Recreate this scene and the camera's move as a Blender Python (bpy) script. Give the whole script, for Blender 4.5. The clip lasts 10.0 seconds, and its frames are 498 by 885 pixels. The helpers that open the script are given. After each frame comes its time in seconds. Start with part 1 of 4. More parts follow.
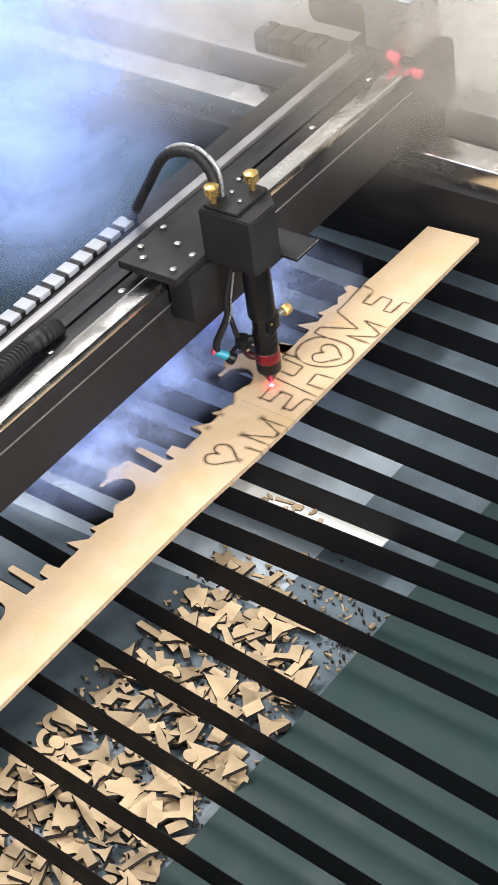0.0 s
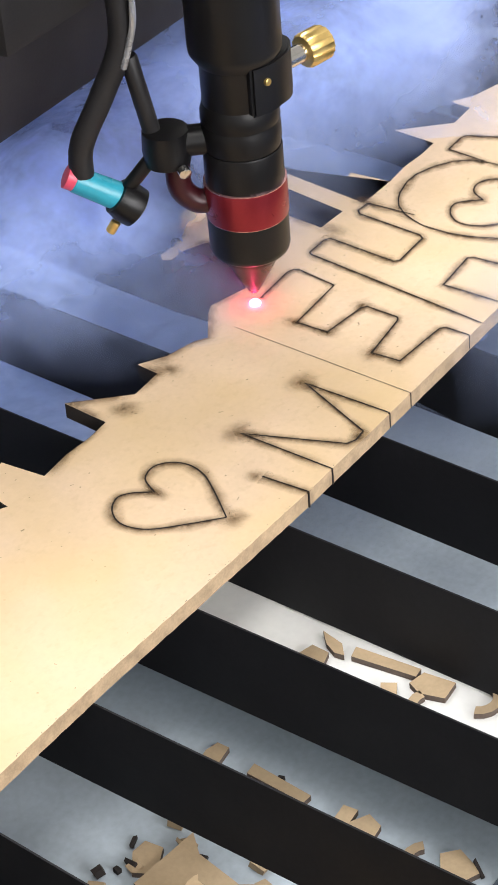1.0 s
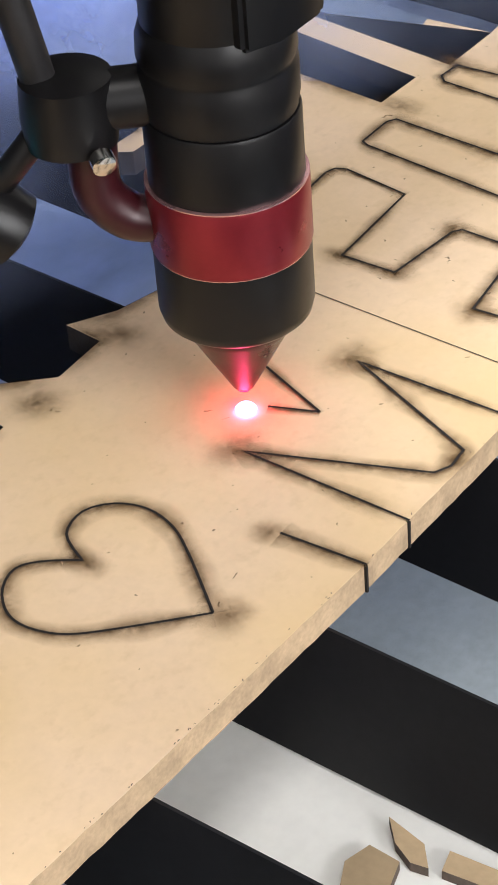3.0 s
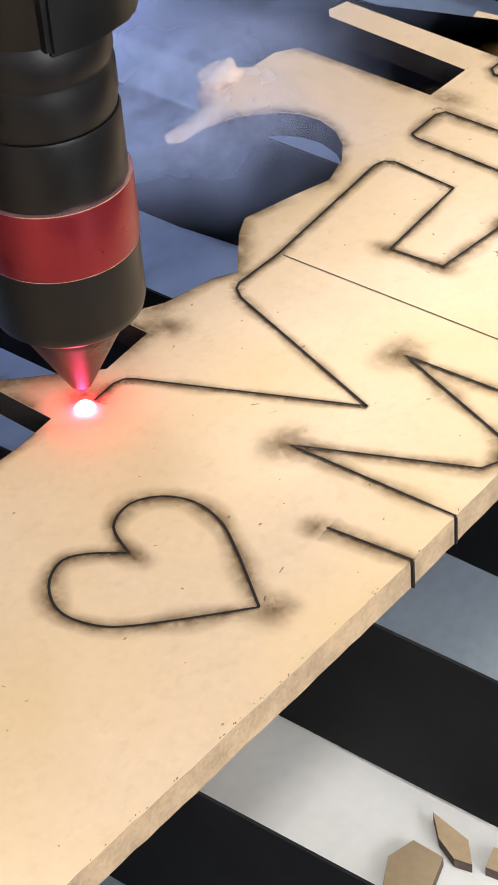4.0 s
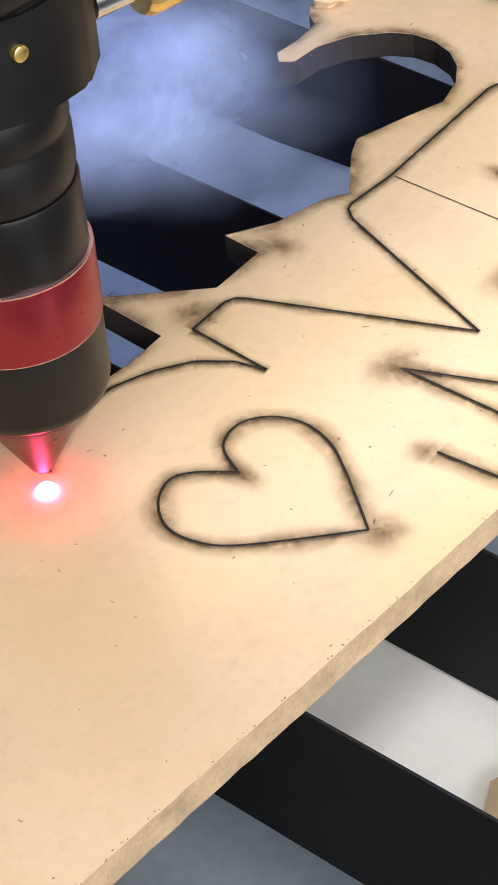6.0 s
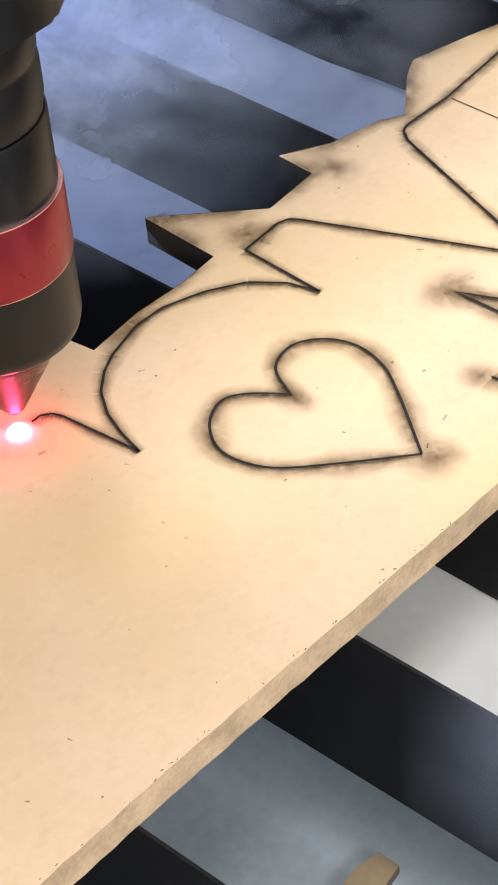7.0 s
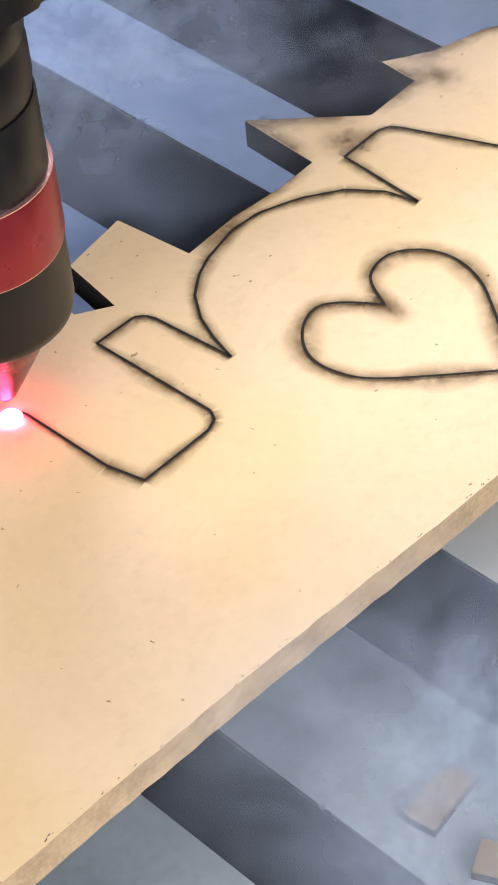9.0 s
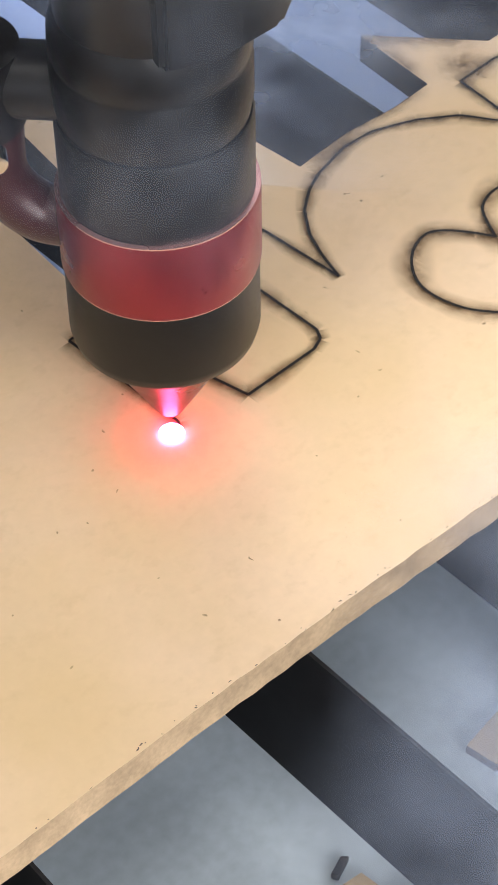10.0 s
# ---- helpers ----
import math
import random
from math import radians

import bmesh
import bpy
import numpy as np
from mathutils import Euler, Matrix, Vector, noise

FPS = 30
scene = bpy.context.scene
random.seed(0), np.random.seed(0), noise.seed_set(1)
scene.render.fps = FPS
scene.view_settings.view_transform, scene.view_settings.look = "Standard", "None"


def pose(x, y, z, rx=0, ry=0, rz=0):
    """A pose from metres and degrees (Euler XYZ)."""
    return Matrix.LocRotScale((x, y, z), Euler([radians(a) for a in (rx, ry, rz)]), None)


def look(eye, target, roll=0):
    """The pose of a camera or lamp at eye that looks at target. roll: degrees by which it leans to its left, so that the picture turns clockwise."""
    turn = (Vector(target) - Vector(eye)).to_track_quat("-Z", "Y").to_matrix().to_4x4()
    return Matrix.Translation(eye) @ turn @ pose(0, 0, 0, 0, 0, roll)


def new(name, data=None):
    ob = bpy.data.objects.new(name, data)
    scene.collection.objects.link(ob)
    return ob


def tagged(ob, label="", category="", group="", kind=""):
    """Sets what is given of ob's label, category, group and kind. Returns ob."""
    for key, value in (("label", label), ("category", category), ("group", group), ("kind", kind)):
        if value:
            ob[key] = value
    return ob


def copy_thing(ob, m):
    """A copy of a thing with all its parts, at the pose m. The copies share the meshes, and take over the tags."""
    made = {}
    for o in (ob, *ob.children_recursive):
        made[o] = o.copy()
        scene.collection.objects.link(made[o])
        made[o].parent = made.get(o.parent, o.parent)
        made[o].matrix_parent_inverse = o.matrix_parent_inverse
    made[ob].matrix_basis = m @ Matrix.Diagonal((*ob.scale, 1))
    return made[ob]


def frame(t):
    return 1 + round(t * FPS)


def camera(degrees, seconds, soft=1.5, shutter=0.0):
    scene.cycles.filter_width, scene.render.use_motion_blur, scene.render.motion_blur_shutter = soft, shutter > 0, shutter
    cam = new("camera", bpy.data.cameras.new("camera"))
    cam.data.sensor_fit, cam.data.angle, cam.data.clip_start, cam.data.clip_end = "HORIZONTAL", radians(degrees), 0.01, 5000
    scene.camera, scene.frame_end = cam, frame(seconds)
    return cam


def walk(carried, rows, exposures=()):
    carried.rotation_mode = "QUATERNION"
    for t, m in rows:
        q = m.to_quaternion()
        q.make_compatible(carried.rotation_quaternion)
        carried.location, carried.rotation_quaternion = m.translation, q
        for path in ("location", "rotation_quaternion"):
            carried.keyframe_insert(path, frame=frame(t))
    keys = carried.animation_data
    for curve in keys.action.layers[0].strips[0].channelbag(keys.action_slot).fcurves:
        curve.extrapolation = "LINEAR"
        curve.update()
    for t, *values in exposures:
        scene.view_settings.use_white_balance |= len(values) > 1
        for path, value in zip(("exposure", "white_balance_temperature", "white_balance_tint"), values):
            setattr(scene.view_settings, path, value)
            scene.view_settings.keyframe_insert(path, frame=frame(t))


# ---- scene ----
cam = camera(13.0, 10.0, soft=1.7)
# seconds, eye, target, roll
PATH = [
    (0, (-1.06397, -0.95192, 1.19440), (-0.77397, -0.69667, 0.87699), -8.48),
    (0.3, (-0.96051, -0.84937, 1.11473), (-0.67379, -0.59972, 0.78997), -7.89),
    (0.5, (-0.73100, -0.60519, 0.76051), (-0.42559, -0.35679, 0.45226), -6.87),
    (0.6, (-0.57427, -0.47610, 0.59567), (-0.26719, -0.22689, 0.28975), -6.75),
    (0.8, (-0.42108, -0.33983, 0.44086), (-0.11005, -0.09540, 0.13505), -5.38),
    (1, (-0.32145, -0.26054, 0.34255), (-0.00862, -0.01569, 0.03892), -4.91),
    (1.3, (-0.25635, -0.20555, 0.28060), (0.05895, 0.03814, -0.02139), -4.89),
    (1.5, (-0.21668, -0.17669, 0.24011), (0.10017, 0.07001, -0.05779), -4.75),
    (2, (-0.16457, -0.14023, 0.20243), (0.14393, 0.10630, -0.10424), -5.00),
    (3.5, (-0.16025, -0.13628, 0.19879), (0.14447, 0.10953, -0.11222), -4.51),
    (4, (-0.16026, -0.13558, 0.20018), (0.13810, 0.11548, -0.11279), -5.03),
    (4.5, (-0.16015, -0.13461, 0.19858), (0.13514, 0.11789, -0.11613), -5.03),
    (5, (-0.15977, -0.13494, 0.19773), (0.13346, 0.11746, -0.11900), -5.19),
    (5.5, (-0.15957, -0.13561, 0.19682), (0.12889, 0.12041, -0.12136), -5.56),
    (6, (-0.16264, -0.13184, 0.19988), (0.11508, 0.12708, -0.12544), -5.47),
    (7.5, (-0.16404, -0.12830, 0.19680), (0.09540, 0.12834, -0.14499), -5.26),
    (8, (-0.16728, -0.12531, 0.20131), (0.08732, 0.12740, -0.14701), -4.32),
    (8.5, (-0.16523, -0.12339, 0.20131), (0.08292, 0.13017, -0.15101), -4.44),
    (9, (-0.16248, -0.12894, 0.19874), (0.07427, 0.13552, -0.15340), -6.15),
    (9.5, (-0.16728, -0.12248, 0.19775), (0.06796, 0.13862, -0.15790), -3.91),
    (10, (-0.17086, -0.11588, 0.20070), (0.05588, 0.13336, -0.16872), -0.94),
]
walk(cam, [(t, look(e, g, r)) for t, e, g, r in PATH])

# ---------------------------------------------------------------- light
world = bpy.data.worlds.new("room_air")
scene.world = world
world.use_nodes = True
world.node_tree.nodes["Background"].inputs[0].default_value = (0.80, 0.88, 1.0, 1)
world.node_tree.nodes["Background"].inputs[1].default_value = 0.15
scene.view_settings.exposure = 0.0


def area_lamp(name, at, to, sx, sy, watts, colour):
    d = bpy.data.lights.new(name, "AREA")
    d.shape, d.size, d.size_y, d.energy, d.color = "RECTANGLE", sx, sy, watts, colour
    ob = new(name, d)
    ob.matrix_world = look(at, to)
    return ob


# unseen fill lamps added: two overhead, one low in front to reach beneath the board
area_lamp("ceiling_panel_lamp", (-0.3, -0.5, 1.93), (-0.3, -0.5, 0), 1.2, 0.6, 17, (1.0, 0.965, 0.94))
area_lamp("ceiling_panel_lamp", (0.5, 1.1, 1.93), (0.5, 1.1, 0), 1.2, 0.6, 50, (0.96, 0.97, 1.0))
area_lamp("window_daylight", (-0.5, -2.45, 0.95), (0.1, 0, 0), 2.0, 1.1, 101, (0.98, 0.975, 0.99))


# ---------------------------------------------------------------- materials
def material(name, colour, rough=0.6, metal=0.0, noise_scale=80.0, vary=0.12, bump=0.15, fine=900.0, coat=0.0, per_object=0.0, spec=0.5):
    """Colour with two scales of variation, roughness variation and a fine relief."""
    m = bpy.data.materials.new(name)
    m.use_nodes = True
    nt = m.node_tree
    n, l = nt.nodes, nt.links
    b = n["Principled BSDF"]
    b.inputs["Metallic"].default_value = metal
    b.inputs["Coat Weight"].default_value = coat
    b.inputs["Specular IOR Level"].default_value = spec
    co = n.new("ShaderNodeTexCoord")
    big = n.new("ShaderNodeTexNoise")
    big.inputs["Scale"].default_value = noise_scale
    big.inputs["Detail"].default_value = 6
    small = n.new("ShaderNodeTexNoise")
    small.inputs["Scale"].default_value = fine
    small.inputs["Detail"].default_value = 3
    l.new(co.outputs["Object"], big.inputs["Vector"])
    l.new(co.outputs["Object"], small.inputs["Vector"])
    add = n.new("ShaderNodeMath")
    add.operation = "MULTIPLY_ADD"
    l.new(small.outputs["Fac"], add.inputs[0])
    add.inputs[1].default_value = 0.5
    l.new(big.outputs["Fac"], add.inputs[2])
    ramp = n.new("ShaderNodeMapRange")
    ramp.inputs[1].default_value, ramp.inputs[2].default_value = 0.45, 1.05
    ramp.inputs[3].default_value, ramp.inputs[4].default_value = 1 - vary, 1 + vary
    l.new(add.outputs[0], ramp.inputs[0])
    hsv = n.new("ShaderNodeHueSaturation")
    hsv.inputs["Color"].default_value = (*colour, 1)
    if per_object:
        inf = n.new("ShaderNodeObjectInfo")
        rr = n.new("ShaderNodeMapRange")
        rr.inputs[3].default_value, rr.inputs[4].default_value = 1 - per_object, 1 + per_object
        l.new(inf.outputs["Random"], rr.inputs[0])
        mul = n.new("ShaderNodeMath")
        mul.operation = "MULTIPLY"
        l.new(rr.outputs[0], mul.inputs[0])
        l.new(ramp.outputs[0], mul.inputs[1])
        l.new(mul.outputs[0], hsv.inputs["Value"])
    else:
        l.new(ramp.outputs[0], hsv.inputs["Value"])
    l.new(hsv.outputs["Color"], b.inputs["Base Color"])
    rg = n.new("ShaderNodeMapRange")
    rg.inputs[1].default_value, rg.inputs[2].default_value = 0.3, 0.7
    rg.inputs[3].default_value, rg.inputs[4].default_value = max(rough - 0.1, 0.02), min(rough + 0.1, 1)
    l.new(big.outputs["Fac"], rg.inputs[0])
    l.new(rg.outputs[0], b.inputs["Roughness"])
    if bump:
        bp = n.new("ShaderNodeBump")
        bp.inputs["Strength"].default_value = bump
        bp.inputs["Distance"].default_value = 0.0002
        l.new(small.outputs["Fac"], bp.inputs["Height"])
        l.new(bp.outputs[0], b.inputs["Normal"])
    return m


def glow(name, colour, strength):
    m = bpy.data.materials.new(name)
    m.use_nodes = True
    nt = m.node_tree
    nt.nodes.remove(nt.nodes["Principled BSDF"])
    e = nt.nodes.new("ShaderNodeEmission")
    e.inputs[0].default_value, e.inputs[1].default_value = (*colour, 1), strength
    nt.links.new(e.outputs[0], nt.nodes["Material Output"].inputs[0])
    return m


def mdf_material():
    """Pale fibreboard: soft mottling, short dark fibres and a few dark specks."""
    m = material("mdf_face", (0.735, 0.548, 0.365), 0.75, 0, 45, 0.08, 0.12, 700)
    nt = m.node_tree
    n, l = nt.nodes, nt.links
    b = n["Principled BSDF"]
    src = b.inputs["Base Color"].links[0].from_socket
    co = n.new("ShaderNodeTexCoord")
    wob = n.new("ShaderNodeTexNoise")
    wob.inputs["Scale"].default_value = 300
    mixv = n.new("ShaderNodeMix")
    mixv.data_type = "VECTOR"
    mixv.inputs[0].default_value = 0.005
    l.new(co.outputs["Object"], wob.inputs["Vector"])
    l.new(co.outputs["Object"], mixv.inputs[4])
    l.new(wob.outputs["Color"], mixv.inputs[5])
    vor = n.new("ShaderNodeTexVoronoi")
    vor.voronoi_dimensions = "2D"
    vor.inputs["Scale"].default_value = 190
    l.new(mixv.outputs[1], vor.inputs["Vector"])
    pick = n.new("ShaderNodeSeparateColor")
    l.new(vor.outputs["Color"], pick.inputs[0])
    few = n.new("ShaderNodeMath")
    few.operation = "GREATER_THAN"
    few.inputs[1].default_value = 0.78
    l.new(pick.outputs[0], few.inputs[0])
    near = n.new("ShaderNodeMapRange")
    near.inputs[1].default_value, near.inputs[2].default_value = 0.02, 0.05
    near.inputs[3].default_value, near.inputs[4].default_value = 0.85, 0.0
    l.new(vor.outputs["Distance"], near.inputs[0])
    fac = n.new("ShaderNodeMath")
    fac.operation = "MULTIPLY"
    l.new(few.outputs[0], fac.inputs[0])
    l.new(near.outputs[0], fac.inputs[1])
    mix = n.new("ShaderNodeMix")
    mix.data_type = "RGBA"
    l.new(fac.outputs[0], mix.inputs[0])
    l.new(src, mix.inputs[6])
    mix.inputs[7].default_value = (0.10, 0.06, 0.03, 1)
    # faint fibre streaks
    st = n.new("ShaderNodeMapping")
    st.inputs["Scale"].default_value = (420, 520, 420)
    st.inputs["Rotation"].default_value = (0, 0, 0.5)
    l.new(co.outputs["Object"], st.inputs["Vector"])
    fib = n.new("ShaderNodeTexNoise")
    fib.inputs["Scale"].default_value = 1
    fib.inputs["Detail"].default_value = 4
    l.new(st.outputs[0], fib.inputs["Vector"])
    fr = n.new("ShaderNodeMapRange")
    fr.inputs[1].default_value, fr.inputs[2].default_value = 0.55, 0.80
    fr.inputs[3].default_value, fr.inputs[4].default_value = 0.0, 0.22
    l.new(fib.outputs["Fac"], fr.inputs[0])
    mix2 = n.new("ShaderNodeMix")
    mix2.data_type = "RGBA"
    l.new(fr.outputs[0], mix2.inputs[0])
    l.new(mix.outputs[2], mix2.inputs[6])
    mix2.inputs[7].default_value = (0.42, 0.29, 0.16, 1)
    # smoke stains: ochre patches a few centimetres wide
    pat = n.new("ShaderNodeTexNoise")
    pat.inputs["Scale"].default_value = 26
    pat.inputs["Detail"].default_value = 4
    l.new(co.outputs["Object"], pat.inputs["Vector"])
    pr = n.new("ShaderNodeMapRange")
    pr.inputs[1].default_value, pr.inputs[2].default_value = 0.40, 0.70
    pr.inputs[3].default_value, pr.inputs[4].default_value = 0.0, 0.60
    l.new(pat.outputs["Fac"], pr.inputs[0])
    mix3 = n.new("ShaderNodeMix")
    mix3.data_type = "RGBA"
    l.new(pr.outputs[0], mix3.inputs[0])
    l.new(mix2.outputs[2], mix3.inputs[6])
    mix3.inputs[7].default_value = (0.66, 0.47, 0.22, 1)
    l.new(mix3.outputs[2], b.inputs["Base Color"])
    return m


def faded_material(name, colour, scale, low, high, most, stretch=(1, 1, 1), rough=0.9, light=False):
    """A thin film that fades by the mesh's own 'fade' attribute and breaks up in noise."""
    m = bpy.data.materials.new(name)
    m.use_nodes = True
    nt = m.node_tree
    n, l = nt.nodes, nt.links
    n.remove(n["Principled BSDF"])
    out = n["Material Output"]
    at = n.new("ShaderNodeAttribute")
    at.attribute_name = "fade"
    co = n.new("ShaderNodeTexCoord")
    mp = n.new("ShaderNodeMapping")
    mp.inputs["Scale"].default_value = stretch
    l.new(co.outputs["Object"], mp.inputs["Vector"])
    no = n.new("ShaderNodeTexNoise")
    no.inputs["Scale"].default_value = scale
    no.inputs["Detail"].default_value = 5
    no.inputs["Roughness"].default_value = 0.6
    no.inputs["Distortion"].default_value = 0.25
    inf = n.new("ShaderNodeObjectInfo")
    sh = n.new("ShaderNodeVectorMath")
    sh.operation = "MULTIPLY_ADD"
    l.new(inf.outputs["Random"], sh.inputs[0])
    sh.inputs[1].default_value = (3.1, 5.7, 1.3)
    l.new(mp.outputs[0], sh.inputs[2])
    l.new(sh.outputs[0], no.inputs["Vector"])
    mr = n.new("ShaderNodeMapRange")
    mr.interpolation_type = "SMOOTHSTEP"
    mr.inputs[1].default_value, mr.inputs[2].default_value = low, high
    l.new(no.outputs["Fac"], mr.inputs[0])
    mu = n.new("ShaderNodeMath")
    mu.operation = "MULTIPLY"
    l.new(mr.outputs[0], mu.inputs[0])
    l.new(at.outputs["Fac"], mu.inputs[1])
    mm = n.new("ShaderNodeMath")
    mm.operation = "MULTIPLY"
    l.new(mu.outputs[0], mm.inputs[0])
    mm.inputs[1].default_value = most
    tr = n.new("ShaderNodeBsdfTransparent")
    df = n.new("ShaderNodeBsdfDiffuse")
    df.inputs[0].default_value = (*colour, 1)
    body = df.outputs[0]
    if light:  # smoke scatters light through as well
        tl = n.new("ShaderNodeBsdfTranslucent")
        tl.inputs[0].default_value = (*colour, 1)
        ad = n.new("ShaderNodeAddShader")
        l.new(df.outputs[0], ad.inputs[0])
        l.new(tl.outputs[0], ad.inputs[1])
        body = ad.outputs[0]
    mx = n.new("ShaderNodeMixShader")
    l.new(mm.outputs[0], mx.inputs[0])
    l.new(tr.outputs[0], mx.inputs[1])
    l.new(body, mx.inputs[2])
    l.new(mx.outputs[0], out.inputs[0])
    return m


MDF = mdf_material()
MDF_EDGE = material("mdf_cut_edge", (0.50, 0.36, 0.225), 0.85, 0, 220, 0.3, 0.5, 1500)
MDF_CHAR = material("mdf_charred_edge", (0.022, 0.016, 0.014), 0.9, 0, 220, 0.4, 0.4, 1500)
DARK_BROWN = material("dark_brown_edge", (0.14, 0.105, 0.085), 0.9, 0, 220, 0.3, 0.4, 1500)
MDF_SCRAP = material("mdf_offcut", (0.52, 0.385, 0.235), 0.8, 0, 60, 0.15, 0.2, 900, per_object=0.28)
CHAR = material("charred_kerf", (0.012, 0.009, 0.008), 0.9, 0, 300, 0.3, 0.2, 1500)
SCORCH = faded_material("brown_scorch", (0.135, 0.075, 0.028), 480, 0.08, 0.70, 0.74)
BLADE = material("black_steel_slat", (0.008, 0.008, 0.010), 0.65, 0.0, 40, 0.35, 0.02, 600, spec=0.2)
BLACK = material("black_anodised_aluminium", (0.006, 0.0056, 0.0062), 0.40, 0.0, 60, 0.25, 0.03, 900, spec=0.33)
BLACK_MATT = material("black_powder_coat", (0.016, 0.015, 0.016), 0.6, 0.0, 60, 0.25, 0.2, 1200, spec=0.35)
RUBBER = material("black_rubber", (0.014, 0.013, 0.014), 0.55, 0, 90, 0.3, 0.2, 900, spec=0.4)
RED = material("red_anodised_aluminium", (0.26, 0.022, 0.032), 0.34, 0.6, 70, 0.12, 0.05, 900)
DARK_RED = material("dark_red_fitting", (0.036, 0.005, 0.008), 0.36, 0.1, 70, 0.2, 0.05, 900)
BRASS = material("brass", (0.80, 0.56, 0.20), 0.32, 0.9, 90, 0.15, 0.15, 900)
RIM = material("pinkish_bright_rim", (0.80, 0.45, 0.46), 0.25, 0.9, 70, 0.1, 0.05, 900)
STEEL = material("bright_steel", (0.72, 0.70, 0.67), 0.22, 1.0, 50, 0.12, 0.05, 700)
GREY = material("grey_aluminium", (0.34, 0.33, 0.33), 0.45, 0.7, 50, 0.15, 0.08, 700)
BLUE = material("blue_tubing", (0.03, 0.33, 0.44), 0.35, 0, 70, 0.1, 0.05, 700)
PINK = material("red_plastic_cap", (0.70, 0.07, 0.13), 0.4, 0, 70, 0.1, 0.05, 700)
HOSE = material("silvery_hose", (0.45, 0.45, 0.46), 0.3, 0.6, 120, 0.3, 0.1, 700)
CHAINW = material("pale_grey_plastic", (0.42, 0.44, 0.47), 0.5, 0, 60, 0.12, 0.1, 700)
TRAY = material("green_painted_steel", (0.015, 0.040, 0.037), 0.55, 0.0, 25, 0.2, 0.1, 400, spec=0.3)
# one tray in two tones: the paler has light and smoke put into its colour
TRAYDARK = material("dark_tray_steel", (0.10, 0.135, 0.16), 0.45, 0.1, 30, 0.4, 0.2, 500)
TRAYLIT = material("lit_tray_steel", (0.40, 0.46, 0.51), 0.45, 0.1, 30, 0.2, 0.1, 500)
GLARE = material("pale_glare_tone", (0.90, 0.90, 0.87), 0.4, 0, 30, 0.06, 0.08, 500)
WALL = material("white_wall_paint", (0.74, 0.73, 0.71), 0.85, 0, 6, 0.05, 0.2, 200)
CASE = material("beige_machine_paint", (0.50, 0.49, 0.42), 0.5, 0, 10, 0.06, 0.1, 300)
FLOORM = material("grey_concrete", (0.24, 0.235, 0.22), 0.8, 0, 8, 0.2, 0.3, 150)
TIP_GLOW = glow("added_red_glow", (1.0, 0.001, 0.004), 58.0)
SPOT_HOT = glow("white_hot_spot", (1.0, 0.06, 0.19), 75.0)
SMOKE = faded_material("blue_white_smoke", (0.42, 0.52, 0.84), 24, 0.22, 0.75, 0.72, light=True)
SMOKE_GREY = faded_material("grey_white_smoke", (0.41, 0.49, 0.66), 34, 0.22, 0.80, 0.60, light=True)
SMOKE_THIN = faded_material("thin_grey_smoke", (0.36, 0.42, 0.54), 40, 0.30, 0.80, 0.24, light=True)
HAZE = faded_material("bright_blue_haze", (0.36, 0.48, 0.84), 7, 0.14, 0.74, 0.64, light=True)
GREYHAZE = faded_material("thin_grey_haze", (0.46, 0.42, 0.36), 6, 0.0, 0.8, 0.50, light=True)
LOW = faded_material("low_blue_smoke", (0.40, 0.48, 0.68), 18, 0.08, 0.76, 0.66, light=True)

C = 0.01  # one centimetre


# ---------------------------------------------------------------- mesh helpers
def mesh_ob(name, bm, mats, parent=None, smooth=False):
    me = bpy.data.meshes.new(name)
    bm.normal_update()
    bm.to_mesh(me)
    bm.free()
    for m in mats if isinstance(mats, (list, tuple)) else [mats]:
        me.materials.append(m)
    if smooth:
        for p in me.polygons:
            p.use_smooth = True
        me.set_sharp_from_angle(angle=radians(38))
    ob = new(name, me)
    if parent is not None:
        ob.parent = parent
    return ob


def part(name, bm, mat, parent, label="", smooth=True):
    ob = mesh_ob(name, bm, mat, parent, smooth)
    if label:
        ob["label"] = label
    return ob


def empty(name, at=(0, 0, 0), label="", category="", group="", kind=""):
    ob = new(name)
    ob.empty_display_size = 0.01
    ob.location = at
    return tagged(ob, label, category, group, kind)


def add_box(bm, lo, hi, bevel=0.0, m=None):
    """A box from corner to corner, in centimetres, with bevelled edges."""
    lo, hi = Vector(lo) * C, Vector(hi) * C
    r = bmesh.ops.create_cube(bm, size=1.0)
    mid, dim = (lo + hi) / 2, hi - lo
    for v in r["verts"]:
        v.co = Vector(v.co[i] * dim[i] + mid[i] for i in range(3))
    if bevel:
        ed = list({e for v in r["verts"] for e in v.link_edges})
        bmesh.ops.bevel(bm, geom=ed, offset=bevel * C, segments=2, affect="EDGES", profile=0.6)
    return bm


def box(lo, hi, bevel=0.0):
    return add_box(bmesh.new(), lo, hi, bevel)


def add_lathe(bm, profile, seg=48, m=None):
    """A body of revolution about z from (radius, height) pairs in centimetres."""
    rings = []
    for r, z in profile:
        rings.append([bm.verts.new((r * C * math.cos(2 * math.pi * k / seg), r * C * math.sin(2 * math.pi * k / seg), z * C)) for k in range(seg)])
    made = [v for ring in rings for v in ring]
    for a, b in zip(rings, rings[1:]):
        for k in range(seg):
            bm.faces.new((a[k], a[(k + 1) % seg], b[(k + 1) % seg], b[k]))
    bm.faces.new(list(reversed(rings[0])))
    bm.faces.new(rings[-1])
    if m is not None:
        bmesh.ops.transform(bm, matrix=m, verts=made)
    return bm


